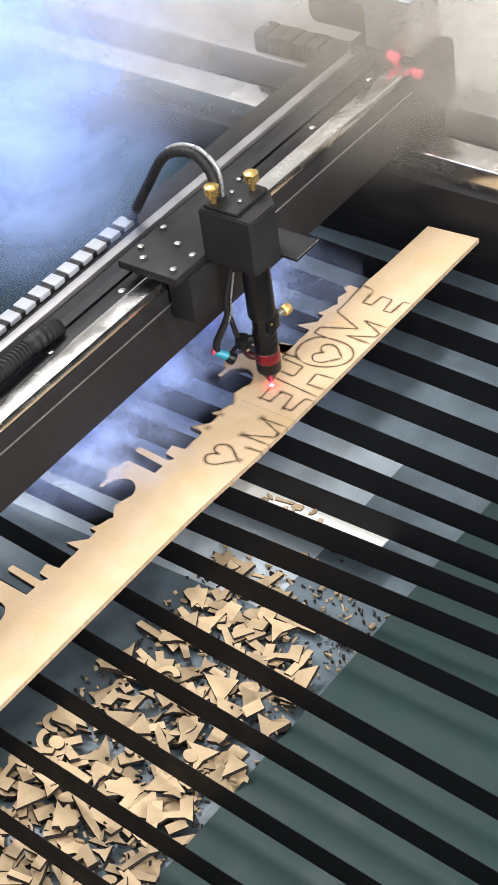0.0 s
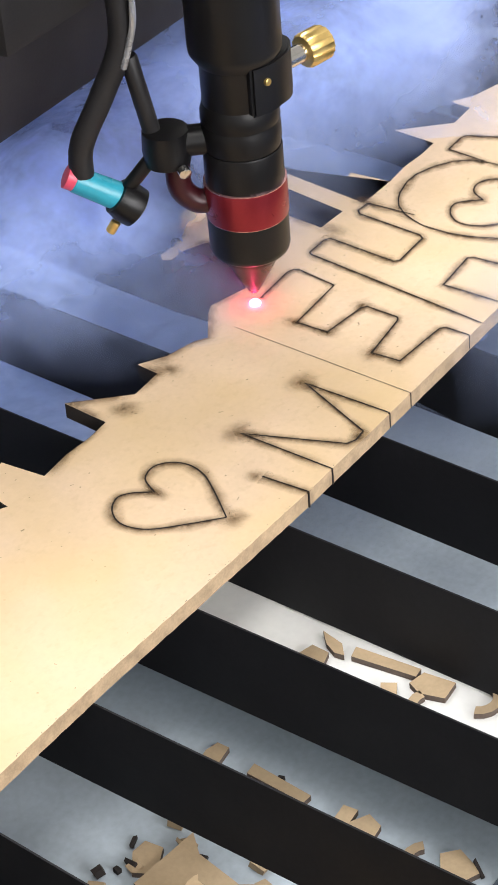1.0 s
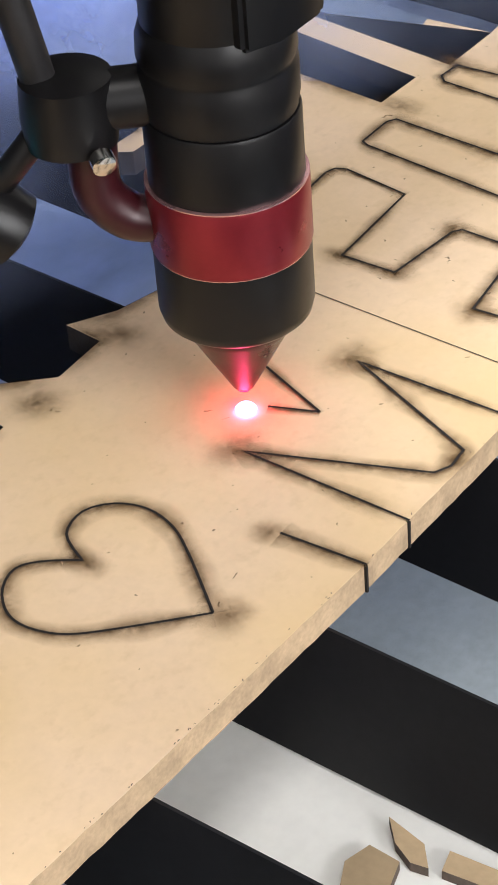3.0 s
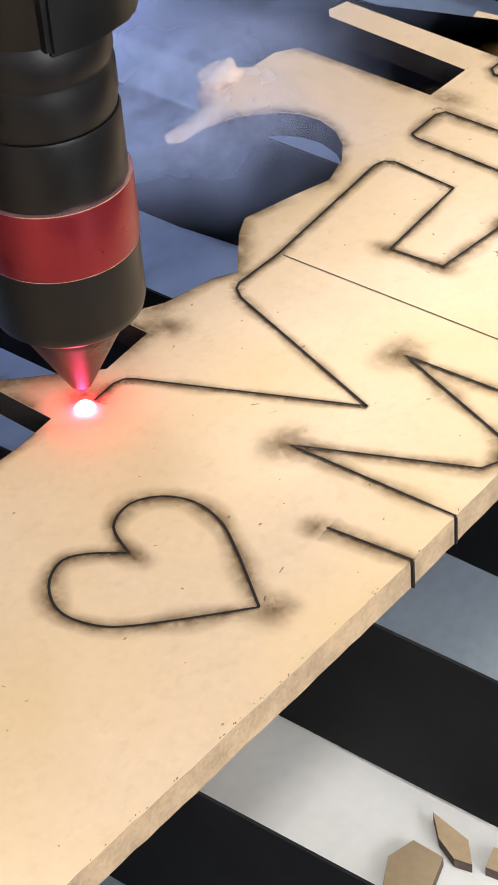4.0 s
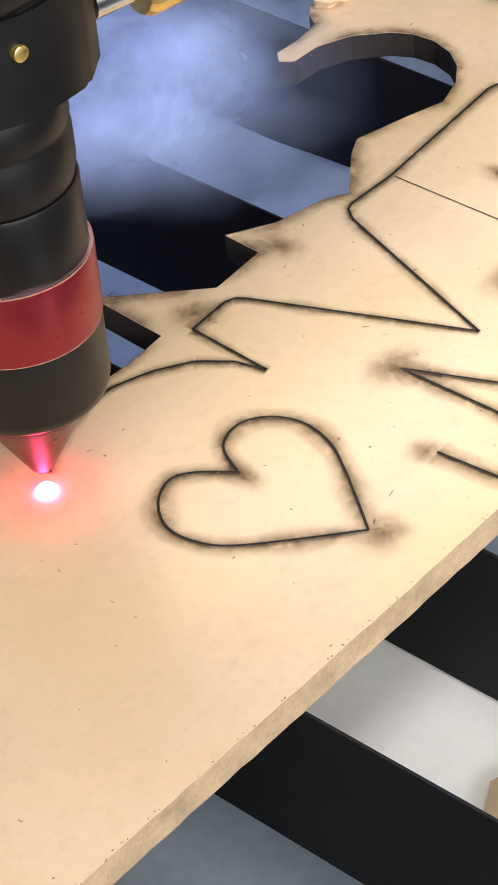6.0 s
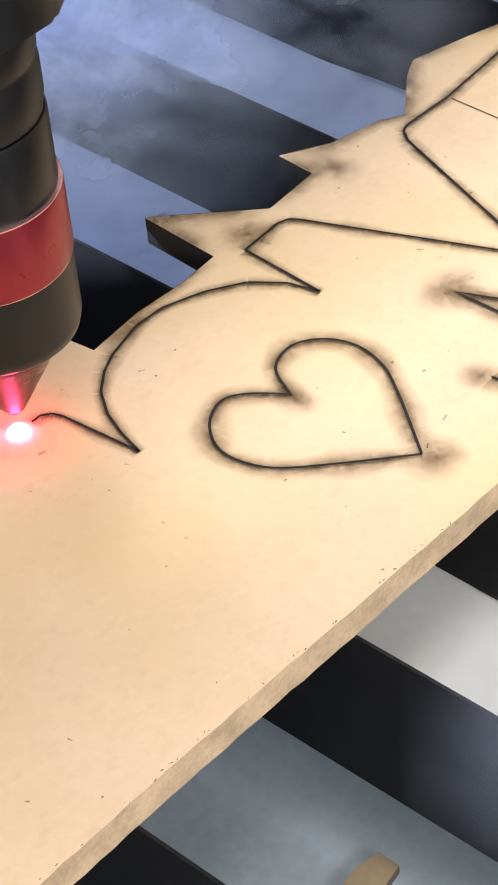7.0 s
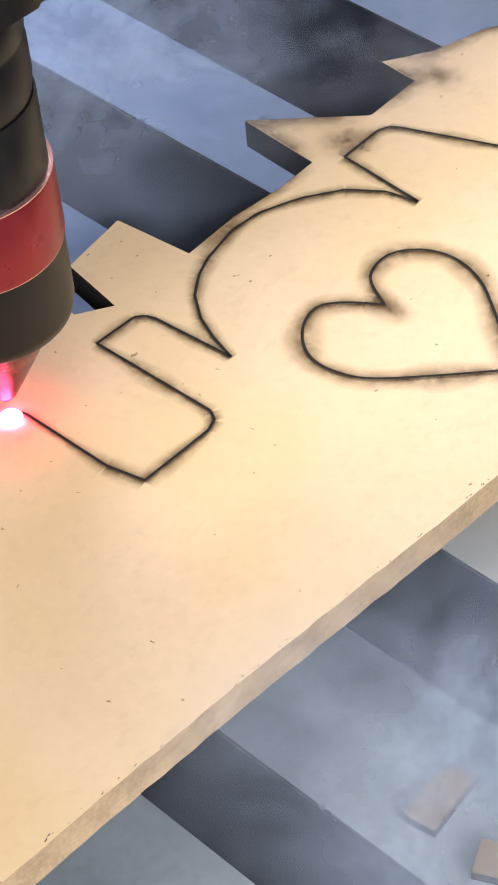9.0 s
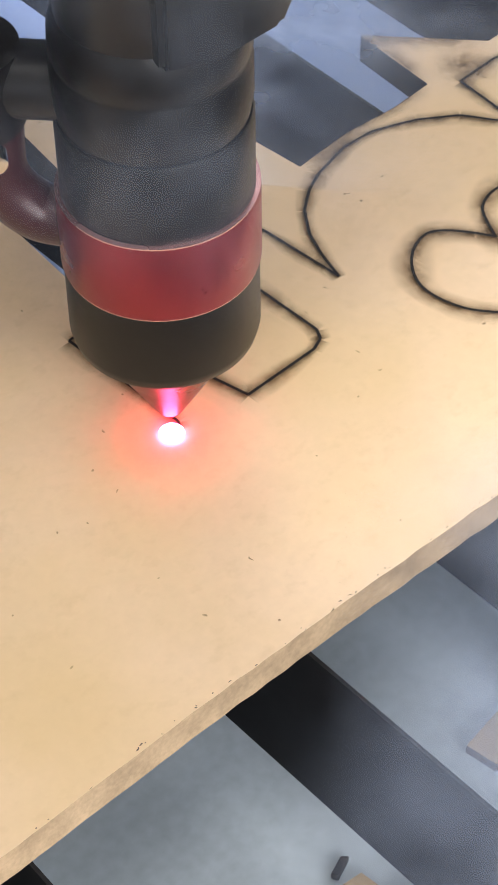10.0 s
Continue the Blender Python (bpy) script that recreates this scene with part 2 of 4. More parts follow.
def lathe(profile, seg=48, m=None):
    return add_lathe(bmesh.new(), profile, seg, m)


def along(a, b):
    """A matrix that lays the z axis from a towards b, both in centimetres."""
    a, b = Vector(a) * C, Vector(b) * C
    return Matrix.Translation(a) @ (b - a).to_track_quat("Z", "Y").to_matrix().to_4x4()


def rod(a, b, r, seg=20, r2=None):
    d = (Vector(b) - Vector(a)).length
    r2 = r if r2 is None else r2
    return lathe([(r * 0.85, 0), (r, 0.06 * min(d, 1)), (r2, d - 0.06 * min(d, 1)), (r2 * 0.85, d)], seg, along(a, b))


def tube(points, r, seg=12, ribs=0.0, every=1):
    """A hose through points in centimetres, smoothed; ribs: depth of its corrugation."""
    pts = [Vector(p) for p in points]
    fine = []
    for i in range(len(pts) - 1):
        p0, p1, p2, p3 = pts[max(i - 1, 0)], pts[i], pts[i + 1], pts[min(i + 2, len(pts) - 1)]
        steps = 10 if not ribs else max(int((p2 - p1).length / 0.14), 8)
        for k in range(steps):
            t = k / steps
            fine.append(0.5 * (2 * p1 + (p2 - p0) * t + (2 * p0 - 5 * p1 + 4 * p2 - p3) * t * t + (3 * p1 - p0 - 3 * p2 + p3) * t ** 3))
    fine.append(pts[-1])
    bm = bmesh.new()
    rings = []
    for i, p in enumerate(fine):
        d = (fine[min(i + 1, len(fine) - 1)] - fine[max(i - 1, 0)]).normalized()
        u = d.cross(Vector((0.3, 0.2, 1))).normalized()
        v = d.cross(u)
        rr = r - (ribs if (i // every) % 2 else 0)
        rings.append([bm.verts.new((p + (u * math.cos(2 * math.pi * k / seg) + v * math.sin(2 * math.pi * k / seg)) * rr) * C) for k in range(seg)])
    for a, b in zip(rings, rings[1:]):
        for k in range(seg):
            bm.faces.new((a[k], a[(k + 1) % seg], b[(k + 1) % seg], b[k]))
    bm.faces.new(list(reversed(rings[0])))
    bm.faces.new(rings[-1])
    bmesh.ops.recalc_face_normals(bm, faces=bm.faces)
    return bm


def slab(outline, z0, z1, top=0, side=1):
    """An outline (x, y in centimetres) raised from z0 to z1; top and side are material slots."""
    bm = bmesh.new()
    lo = [bm.verts.new((x * C, y * C, z0 * C)) for x, y in outline]
    hi = [bm.verts.new((x * C, y * C, z1 * C)) for x, y in outline]
    f = bm.faces.new(hi)
    f.material_index = top
    bm.faces.new(list(reversed(lo))).material_index = top
    n = len(outline)
    for k in range(n):
        bm.faces.new((lo[k], lo[(k + 1) % n], hi[(k + 1) % n], hi[k])).material_index = side
    bmesh.ops.recalc_face_normals(bm, faces=bm.faces)
    return bm


# ---------------------------------------------------------------- room and machine case
def structure(name, bm, mat, label):
    return tagged(mesh_ob(name, bm, mat), label, name.split("_")[0], kind="structure")


structure("floor", box((-260, -260, -82), (260, 260, -80)), FLOORM, "grey concrete workshop floor under the machine")
structure("ceiling", box((-260, -260, 196), (260, 260, 200)), WALL, "white painted workshop ceiling")
structure("wall_north", box((-260, 256, -80), (260, 260, 196)), WALL, "white painted workshop wall")
structure("wall_south", box((-260, -260, -80), (260, -256, 196)), WALL, "white painted workshop wall")
structure("wall_west", box((-260, -256, -80), (-256, 256, 196)), WALL, "white painted workshop wall")
structure("wall_east", box((256, -256, -80), (260, 256, 196)), WALL, "white painted workshop wall")

X0, X1, Y0, Y1 = -62, 53.5, -64, 66  # inside of the machine's case
case = empty("laser_cutter_case", (0, 0, 0), "green painted steel case of a laser cutting machine, lid open", "machine")
part("tray_floor", box((X0, -18.6, -6.0), (-9.5, Y1, -5.0)), TRAYDARK, case, "darker part of the tray below the slats")
part("tray_floor", box((13.0, -18.6, -6.0), (X1, Y1, -5.0)), TRAYDARK, case, "darker part of the tray below the slats")
part("tray_floor", box((-9.5, -18.6, -6.0), (13.0, -9.0, -5.0)), TRAYDARK, case, "darker part of the tray below the slats")
# tray floor coloured paler where it is lit and smoky
part("tray_sheet", box((-9.5, -9.0, -6.0), (13.0, Y1, -4.98), 0.05), TRAYLIT, case, "tray floor in a paler tone for the light and smoke there")
part("front_apron", box((X0, Y0, -5.4), (X1, -18.6, -4.4), 0.1), TRAY, case, "smooth dark green painted apron")
part("back_apron", box((X0, 24.6, -4.9), (38.4, Y1, -1.2), 0.1), TRAY, case, "smooth dark green painted apron")
part("front_wall", box((X0, Y0 - 3, -80), (X1, Y0, 4), 0.3), CASE, case)
part("back_wall", box((X0, Y1, -80), (X1, Y1 + 3, 26), 0.3), CASE, case)
part("near_wall", box((X0 - 3, Y0 - 3, -80), (X0, Y1 + 3, -3.2), 0.3), CASE, case)
part("far_wall", box((X1, Y0 - 3, -80), (X1 + 3, Y1 + 3, 44), 0.3), WALL, case, "white painted end panel")
part("bottom_plate", box((X0, Y0, -80), (X1, Y1, -78)), CASE, case)

# far guide rail and its cable chain, on a bracket along the end of the bed
guide = empty("guide_rail", (0, 0, 0), "bright steel guide rail on a dark bracket at the bed's end", "rail")
part("bracket", box((38.5, Y0, -5), (52, Y1, 4.0), 0.3), BLACK_MATT, guide)
part("rail_body", box((39.5, Y0, 4.0), (43.0, Y1, 6.6), 0.25), STEEL, guide, "polished steel rail")
part("cover_strip", box((46.6, Y0, 4.0), (50.4, Y1, 7.5), 0.2), GREY, guide, "grey cover strip")
side_chain = empty("cable_chain", (0, 0, 0), "dark plastic cable chain lying on the far cover strip", "cable chain")
for k in range(14):
    y = 9 + k * 1.6
    part("link", box((47.2, y, 7.5), (50.0, y + 1.45, 9.6 + 0.12 * (k % 2)), 0.22), BLACK_MATT, side_chain)

# small brackets on the bed beyond the beam
for (x, y) in ((33.0, 23.5), (36.2, 20.0)):
    br = empty("bed_bracket", (0, 0, 0), "small steel bracket screwed down beside the bed", "bracket", "bed brackets")
    part("foot", box((x, y, 0.0), (x + 0.5, y + 2.4, 0.25), 0.05), STEEL, br)
    part("upright", box((x, y, 0.25), (x + 0.3, y + 0.3, 1.3), 0.05), STEEL, br)
    part("upright", box((x, y + 2.1, 0.25), (x + 0.3, y + 2.4, 1.3), 0.05), STEEL, br)

# ---------------------------------------------------------------- slats
SLAT_X = [-57, -51, -45, -39, -33.4, -27.6, -22.0, -16.6, -10.5, -6.45, -2.68, 0.97, 5.2, 9.8, 14.8, 20.0, 25.2, 30.4, 35.6]
SLAT_H = 2.75
LOW_H = 2.6
bm = box((0, Y0 + 0.5, -LOW_H), (0.05, 22.0, 0.0))
slat = tagged(mesh_ob("support_slat", bm, BLADE), "black steel support slat standing on edge under the board", "slat", "bed slats")
skew = lambda x: 6.0 if x < -12 else 3.0 if x < -8 else 0.5 if x < -5 else 0.3 if x < 0 else 1.0 if x < 3 else 2.0 if x < 8 else 3.0  # the slats lie a little loose, degrees
slat.matrix_basis = pose(SLAT_X[0] * C, 0, -0.1 * C, 0, 0, -skew(SLAT_X[0]))
for x in SLAT_X[1:]:
    made = copy_thing(slat, pose(x * C, 0, -0.1 * C, 0, 0, -skew(x)))
    if x > -8:
        if x == -6.45:
            tall = mesh_ob("support_slat", box((0, Y0 + 0.5, -SLAT_H), (0.05, 22.0, 0.0)), BLADE).data
            bpy.data.objects.remove([o for o in scene.objects if o.data == tall][0])
        made.data = tall
for y in (Y0 + 0.2, 21.5):
    bar = tagged(mesh_ob("cross_bar", box((X0, y, -4.6), (38.4, y + 3.0, -SLAT_H - 0.1), 0.1), BLACK_MATT), "black steel cross bar that carries the slats", "bar", "bed cross bars")

# ---------------------------------------------------------------- the board that is being cut
T = 0.37  # thickness
NEAR = -1.19
DOWN = -0.10  # underside
HOOKS = [(6.95, 5.6), (7.37, 5.8), (8.4, 5.5), (9.05, 5.28), (9.67, 5.46), (10.1, 5.74), (10.4, 6.1), (10.56, 6.55), (10.55, 6.98), (10.39, 7.35), (9.92, 7.87), (9.32, 8.15),
         (8.71, 8.18), (8.57, 8.4), (8.77, 8.61), (9.3, 8.58), (9.9, 8.66), (10.1, 8.95), (10.4, 9.15), (10.75, 9.05), (11.2, 9.2), (11.45, 8.72), (12.1, 8.68), (12.5, 8.4), (12.25, 5.35)]
TABS = [(-2.4, 5.0), (-2.22, 6.1), (-1.1, 6.3), (-0.98, 4.98), (0.0, 5.05), (0.85, 4.98), (1.6, 5.02), (1.71, 6.49), (2.97, 5.1), (4.02, 5.15), (4.08, 5.87), (4.8, 5.42), (5.7, 5.18), (6.05, 4.95)]
BARS = [(13.32, 5.3), (13.75, 8.6), (13.97, 8.77), (14.4, 8.66), (14.12, 5.3)]
STEP = 17.0
back = []
for k in (-3, -2, -1, 0):
    back += [(x + k * STEP, y) for x, y in TABS + HOOKS + BARS]
back += [(x + 16.4, y) for x, y in TABS]
back += [(23.3, 5.5), (24.4, 5.25), (24.9, 5.9), (25.5, 5.6), (25.4, 4.55), (30.0, 4.35), (36.9, 4.25)]
front = [(-54.0, -1.0), (-20, -0.85), (-12, -0.79), (-8, -0.81), (-5.4, -0.87), (-2.46, -1.00), (1.8, -1.155), (5, NEAR), (37.3, NEAR)]
edge_rng = random.Random(3)
rough = [front[0]]
for a, b in zip(front, front[1:]):  # a sawn edge, slightly ragged
    k = max(int((b[0] - a[0]) / 0.22), 1)
    rough += [(a[0] + (b[0] - a[0]) * j / k, a[1] + (b[1] - a[1]) * j / k + edge_rng.gauss(0, 0.005)) for j in range(1, k)] + [b]
outline = rough + list(reversed(back)) + [(-54.0, 5.0)]
bm = slab(outline, DOWN, T)
for f in bm.faces:  # the freshly cut back edge is charred black, the sawn front edge is plain
    if f.material_index == 1 and f.calc_center_median().y > 0.02:
        f.material_index = 2
board = tagged(mesh_ob("mdf_board", bm, [MDF, MDF_EDGE, MDF_CHAR]), "pale tan fibreboard strip with laser-cut letters and hearts, on the slats", "board")


def ribbon(points, width, z, closed=False):
    """A flat strip along a line, x and y in centimetres."""
    bm = bmesh.new()
    pts = [Vector(p) for p in points]
    n = len(pts)
    rows = []
    for i, p in enumerate(pts):
        a = pts[(i - 1) % n] if closed or i else p
        b = pts[(i + 1) % n] if closed or i < n - 1 else p
        d1, d2 = (p - a), (b - p)
        d1 = d1.normalized() if d1.length else d2.normalized()
        d2 = d2.normalized() if d2.length else d1
        t = (d1 + d2)
        t = t.normalized() if t.length > 0.2 else d1
        nrm = Vector((-t.y, t.x))
        k = min(1 / max(abs(nrm.dot(Vector((-d1.y, d1.x)))), 0.45), 2.0)
        rows.append([bm.verts.new(((p + nrm * s * width / 2 * k) * C).to_3d() + Vector((0, 0, z * C))) for s in (-1, 1)])
    for a, b in zip(rows, rows[1:] + ([rows[0]] if closed else [])):
        bm.faces.new((a[0], a[1], b[1], b[0]))
    for f in bm.faces:
        if f.normal.z < 0:
            f.normal_flip()
    return bm


def resample(points, step):
    out = [Vector(points[0])]
    for a, b in zip(points, points[1:]):
        a, b = Vector(a), Vector(b)
        k = max(int((b - a).length / step), 1)
        out += [a.lerp(b, (j + 1) / k) for j in range(k)]
    return out


def smooth_line(points, closed=False, step=0.12):
    """A curve through the points."""
    p = [Vector(q) for q in points]
    n = len(p)
    out = []
    for i in range(n if closed else n - 1):
        g = (lambda j: p[j % n]) if closed else (lambda j: p[min(max(j, 0), n - 1)])
        p0, p1, p2, p3 = g(i - 1), g(i), g(i + 1), g(i + 2)
        k = max(int((p2 - p1).length / step), 2)
        for s in range(k):
            t = s / k
            out.append(0.5 * (2 * p1 + (p2 - p0) * t + (2 * p0 - 5 * p1 + 4 * p2 - p3) * t * t + (3 * p1 - p0 - 3 * p2 + p3) * t ** 3))
    if not closed:
        out.append(p[-1])
    return out


def scorch_film(points, width, z, across=(-1, -0.45, 0, 0.45, 1)):
    """A film over a line that fades to both sides: five vertices across."""
    me = bpy.data.meshes.new("scorch")
    pts = [Vector(p) for p in points]
    verts, faces, fade = [], [], []
    n_a = len(across)
    n = len(pts)
    for i, p in enumerate(pts):
        t = pts[min(i + 1, n - 1)] - pts[max(i - 1, 0)]
        t = t.normalized() if t.length else Vector((1, 0))
        nrm = Vector((-t.y, t.x))
        end = min(1.0, min(i, n - 1 - i) / 4) if n > 8 else 1.0
        w = width * (0.75 + 0.5 * noise.noise(Vector((p.x * 1.3, p.y * 1.3, 0.3))))
        for s in across:
            q = p + nrm * s * w / 2
            verts.append((q.x * C, q.y * C, z * C))
            fade.append((1 - abs(s)) ** 1.5 * end)
    for i in range(n - 1):
        for k in range(n_a - 1):
            a = i * n_a + k
            faces.append((a, a + 1, a + n_a + 1, a + n_a))
    me.from_pydata(verts, [], faces)
    at = me.attributes.new("fade", "FLOAT", "POINT")
    at.data.foreach_set("value", fade)
    me.materials.append(SCORCH)
    return me


HEART = [(0, 0.0), (0.46, 0.58), (0.78, 1.0), (1.09, 1.48), (1.22, 2.02), (1.07, 2.5), (0.69, 2.78), (0.2, 2.66), (-0.1, 2.14), (-0.42, 2.6), (-0.72, 2.81), (-1.1, 2.7), (-1.4, 2.4), (-1.52, 2.05), (-1.45, 1.62), (-1.25, 1.26), (-0.7, 0.68)]


def heart_line():
    right = smooth_line(HEART[:9])
    left = smooth_line(HEART[8:] + [(0, 0)])
    return right + left[1:]


M_LOW = [(2.91, NEAR), (2.95, 1.64), (3.95, -0.93), (4.2, -1.06), (4.6, -1.02), (5.59, 1.43), (5.6, NEAR)]
E_IN = [(9.87, 3.33), (7.83, 3.22), (7.85, 2.23), (9.30, 2.06), (9.43, 1.95), (9.40, 0.95), (9.26, 0.86), (7.63, 0.66), (7.68, -0.2), (9.5, -0.33), (9.62, -0.45), (9.62, NEAR)]
STROKE = [(1.77, 0.17), (1.85, NEAR)]
SPINE = [(6.82, 4.62), (6.62, NEAR)]
CUT = [(9.87, 3.33), (10.05, 4.62), (9.97, 4.80), (9.78, 4.86), (6.8, 4.68), (5.82, 4.73), (5.66, 4.67), (5.5, 4.46), (4.27, 1.22), (2.98, 4.55), (2.90, 4.68), (2.72, 4.75), (1.96, 4.72), (1.84, 3.17),
       (1.73, 3.71), (1.4, 4.2), (0.85, 4.58), (0.25, 4.81), (-0.25, 4.84), (-0.91, 4.68), (-1.25, 4.52), (-1.58, 4.27), (-1.86, 3.88), (-2.03, 3.46), (-2.15, 3.03), (-2.25, 4.35), (-2.30, 4.50), (-2.42, 4.60),
       (-3.1, 4.61), (-3.05, 2.52), (-3.13, 2.37), (-3.32, 2.29), (-4.47, 2.28), (-4.60, 2.85), (-4.62, 4.35), (-4.72, 4.55), (-5.48, 4.55), (-5.40, 2.55), (-5.50, 2.36), (-5.8, 2.32)]

lines = [heart_line(), resample(STROKE, 0.2), resample(M_LOW, 0.2), resample(E_IN, 0.2)]
B = 15.9  # the same word again, already cut, further along
H_B = [(10.28, NEAR), (10.88, 4.75), (10.95, 4.88), (11.70, 4.88), (11.86, 4.78), (11.72, 2.52), (11.85, 2.40), (13.15, 2.45), (13.27, 2.60), (13.40, 4.75), (13.55, 4.90), (14.02, 4.86), (14.12, 3.3)]
H_LOW = [(11.40, NEAR), (11.38, 0.68), (12.9, 0.80), (13.0, 0.65), (13.12, NEAR)]
O_LOW = [(-2.15, 3.03), (-2.1, 1.8), (-1.6, 0.4), (-0.7, -0.6), (0.2, -0.85), (1.1, -0.5), (1.75, 0.4), (1.95, 1.6), (1.84, 3.17)]
shift = lambda pts: [(p[0] + B, p[1] * 0.93) for p in pts]  # noqa: E731
lines += [resample(H_B, 0.2), resample(H_LOW, 0.2)]
lines += [shift(heart_line()), shift(resample(M_LOW, 0.2)), shift(resample(E_IN, 0.2)), shift(smooth_line(O_LOW)), shift(resample(CUT[:25], 0.2))]
for pts in lines:
    closed = False
    part("cut_line", ribbon(pts, 0.040, T + 0.030), CHAR, board, "thin charred laser cut line", smooth=False)
    ob = new("scorch_mark", scorch_film(resample(pts, 0.12), 0.66, T + 0.003))
    ob.parent = board
part("score_line", ribbon(resample(SPINE, 0.3), 0.018, T + 0.014), MDF_CHAR, board, "hair-thin score line", smooth=False)
for (x, y, a) in ((1.85, NEAR, 0), (2.91, NEAR, 0), (5.6, NEAR, 0), (6.62, NEAR, 0), (9.62, NEAR, 0)):
    part("cut_end", box((x - 0.02, NEAR - 0.006, DOWN), (x + 0.02, NEAR + 0.05, T)), CHAR, board, smooth=False)
for part_line in (TABS[3:7], TABS[6:9], TABS[8:11], TABS[10:] + HOOKS[:3], HOOKS[2:12], HOOKS[14:20], HOOKS[22:]):
    ob = new("scorch_mark", scorch_film(resample(part_line, 0.12), 0.8, T + 0.011, (-1, -0.6, -0.3, -0.12, 0)))
    ob.parent = board


# dark nicks and fibres along the sawn front edge
nick_rng = random.Random(11)
nv, nf = [], []
for _ in range(60):
    x = nick_rng.uniform(-10.5, 1.5) if nick_rng.random() < 0.8 else nick_rng.uniform(1.5, 9)
    y = float(np.interp(x, [q[0] for q in front], [q[1] for q in front])) + 0.012 + abs(nick_rng.gauss(0, 0.03))
    a, long, wide = nick_rng.uniform(-0.7, 0.7), nick_rng.uniform(0.008, 0.035), nick_rng.uniform(0.004, 0.012)
    k = len(nv)
    for u, w in ((-1, -0.3), (-0.2, -1), (1, -0.2), (0.3, 1)):
        nv.append(((x + u * long * math.cos(a) - w * wide * math.sin(a)) * C, (y + u * long * math.sin(a) + w * wide * math.cos(a)) * C, (T + 0.004) * C))
    nf.append((k, k + 1, k + 2, k + 3))
nicks = bpy.data.meshes.new("edge_nicks")
nicks.from_pydata(nv, [], nf)
nicks.materials.append(DARK_BROWN)
tagged(new("edge_nicks", nicks), "small dark nicks along the sawn edge", kind="stuff").parent = board


# smoky stains at the corners of the letters
def stain(x, y, r, stretch=1.0, mat=None, z=0.020):
    me = bpy.data.meshes.new("stain")
    n, rings = 20, 5
    verts, fade, faces = [(x * C, y * C, (T + z) * C)], [1.0], []
    for k in range(1, rings + 1):
        for i in range(n):
            a = 2 * math.pi * i / n
            rr = r * k / rings * (1 + 0.25 * noise.noise(Vector((math.cos(a) * 1.5 + x, math.sin(a) * 1.5 + y, 0.2))))
            verts.append(((x + rr * math.cos(a) * stretch) * C, (y + rr * math.sin(a)) * C, (T + z) * C))
            fade.append((1 - k / rings) ** 1.4)
    for i in range(n):
        faces.append((0, 1 + i, 1 + (i + 1) % n))
        for k in range(rings - 1):
            a, b2 = 1 + k * n + i, 1 + k * n + (i + 1) % n
            faces.append((a, a + n, b2 + n, b2))
    me.from_pydata(verts, [], faces)
    me.attributes.new("fade", "FLOAT", "POINT").data.foreach_set("value", fade)
    me.materials.append(mat or SCORCH)
    ob = new("scorch_stain", me)
    ob.parent = board


for (x, y, r) in ((1.72, 0.3, 0.42), (2.95, 1.75, 0.5), (5.59, 1.55, 0.5), (7.8, 3.3, 0.45), (7.85, 2.2, 0.45), (9.4, 2.1, 0.4), (7.6, 0.6, 0.45), (0.1, -0.18, 0.45), (-0.12, 2.0, 0.40), (4.4, -1.0, 0.35),
                  (12.3, 5.0, 0.6), (14.1, 5.0, 0.6), (2.3, 4.95, 0.6), (4.3, 5.0, 0.6)):
    stain(x, y, r, 1.0 + 0.3 * math.sin(x * 7))
# a torn crumb left on the hook
crumb = bmesh.new()
bmesh.ops.create_icosphere(crumb, subdivisions=3, radius=0.38 * C)
for v in crumb.verts:
    v.co *= 1 + 0.45 * noise.noise(v.co * 420)
    v.co = Vector((v.co.x * 1.2 + 10.8 * C, v.co.y * 0.8 + 8.92 * C, v.co.z * 0.55 + (T + 0.12) * C))
part("torn_crumb", crumb, MDF, board, "pale torn crumb of board")


# the line that the laser burns in the clip, piece by piece
def arc_table(points):
    s = [0.0]
    for a, b in zip(points, points[1:]):
        s.append(s[-1] + (Vector(b) - Vector(a)).length)
    return s


CUT_S = arc_table(CUT)


def cut_at(s):
    return Vector((float(np.interp(s, CUT_S, [p[0] for p in CUT])), float(np.interp(s, CUT_S, [p[1] for p in CUT]))))


def s_near(x, y, lo, hi):
    """The length along the cut, between lo and hi, at which it passes nearest to a place."""
    return min(np.arange(lo, hi, 0.02), key=lambda s: (cut_at(s) - Vector((x, y))).length)


SPOTS = [(0, 9.87, 3.4), (0.3, 9.99, 4.25), (0.6, 9.4, 4.83), (0.8, 8.62, 4.78), (1.0, 8.19, 4.73), (1.3, 6.94, 4.71), (1.5, 6.16, 4.7), (1.8, 5.48, 4.0), (2, 5.08, 3.41), (2.1, 4.96, 2.7),
         (3.3, 3.69, 3.05), (3.5, 3.38, 3.59), (3.6, 3.34, 3.98), (3.9, 2.58, 4.76), (4.2, 2.05, 4.1), (4.5, 1.87, 3.21), (4.8, 1.69, 3.98), (5.1, 0.99, 4.58), (5.5, -0.25, 4.84), (5.8, -1.33, 4.4),
         (6.0, -1.74, 4.04), (6.2, -1.92, 3.4), (7.3, -2.96, 4.15), (7.5, -3.1, 3.32), (7.7, -2.92, 2.78), (7.9, -3.26, 2.29), (8, -3.73, 2.25), (8.2, -4.26, 2.28), (8.5, -4.56, 3.0), (8.8, -4.48, 3.97),
         (9.0, -4.56, 4.5), (9.3, -5.03, 4.55), (9.6, -5.31, 3.5), (9.8, -5.27, 2.75), (10.0, -5.42, 2.42)]
S_AT, low = [], 0.0
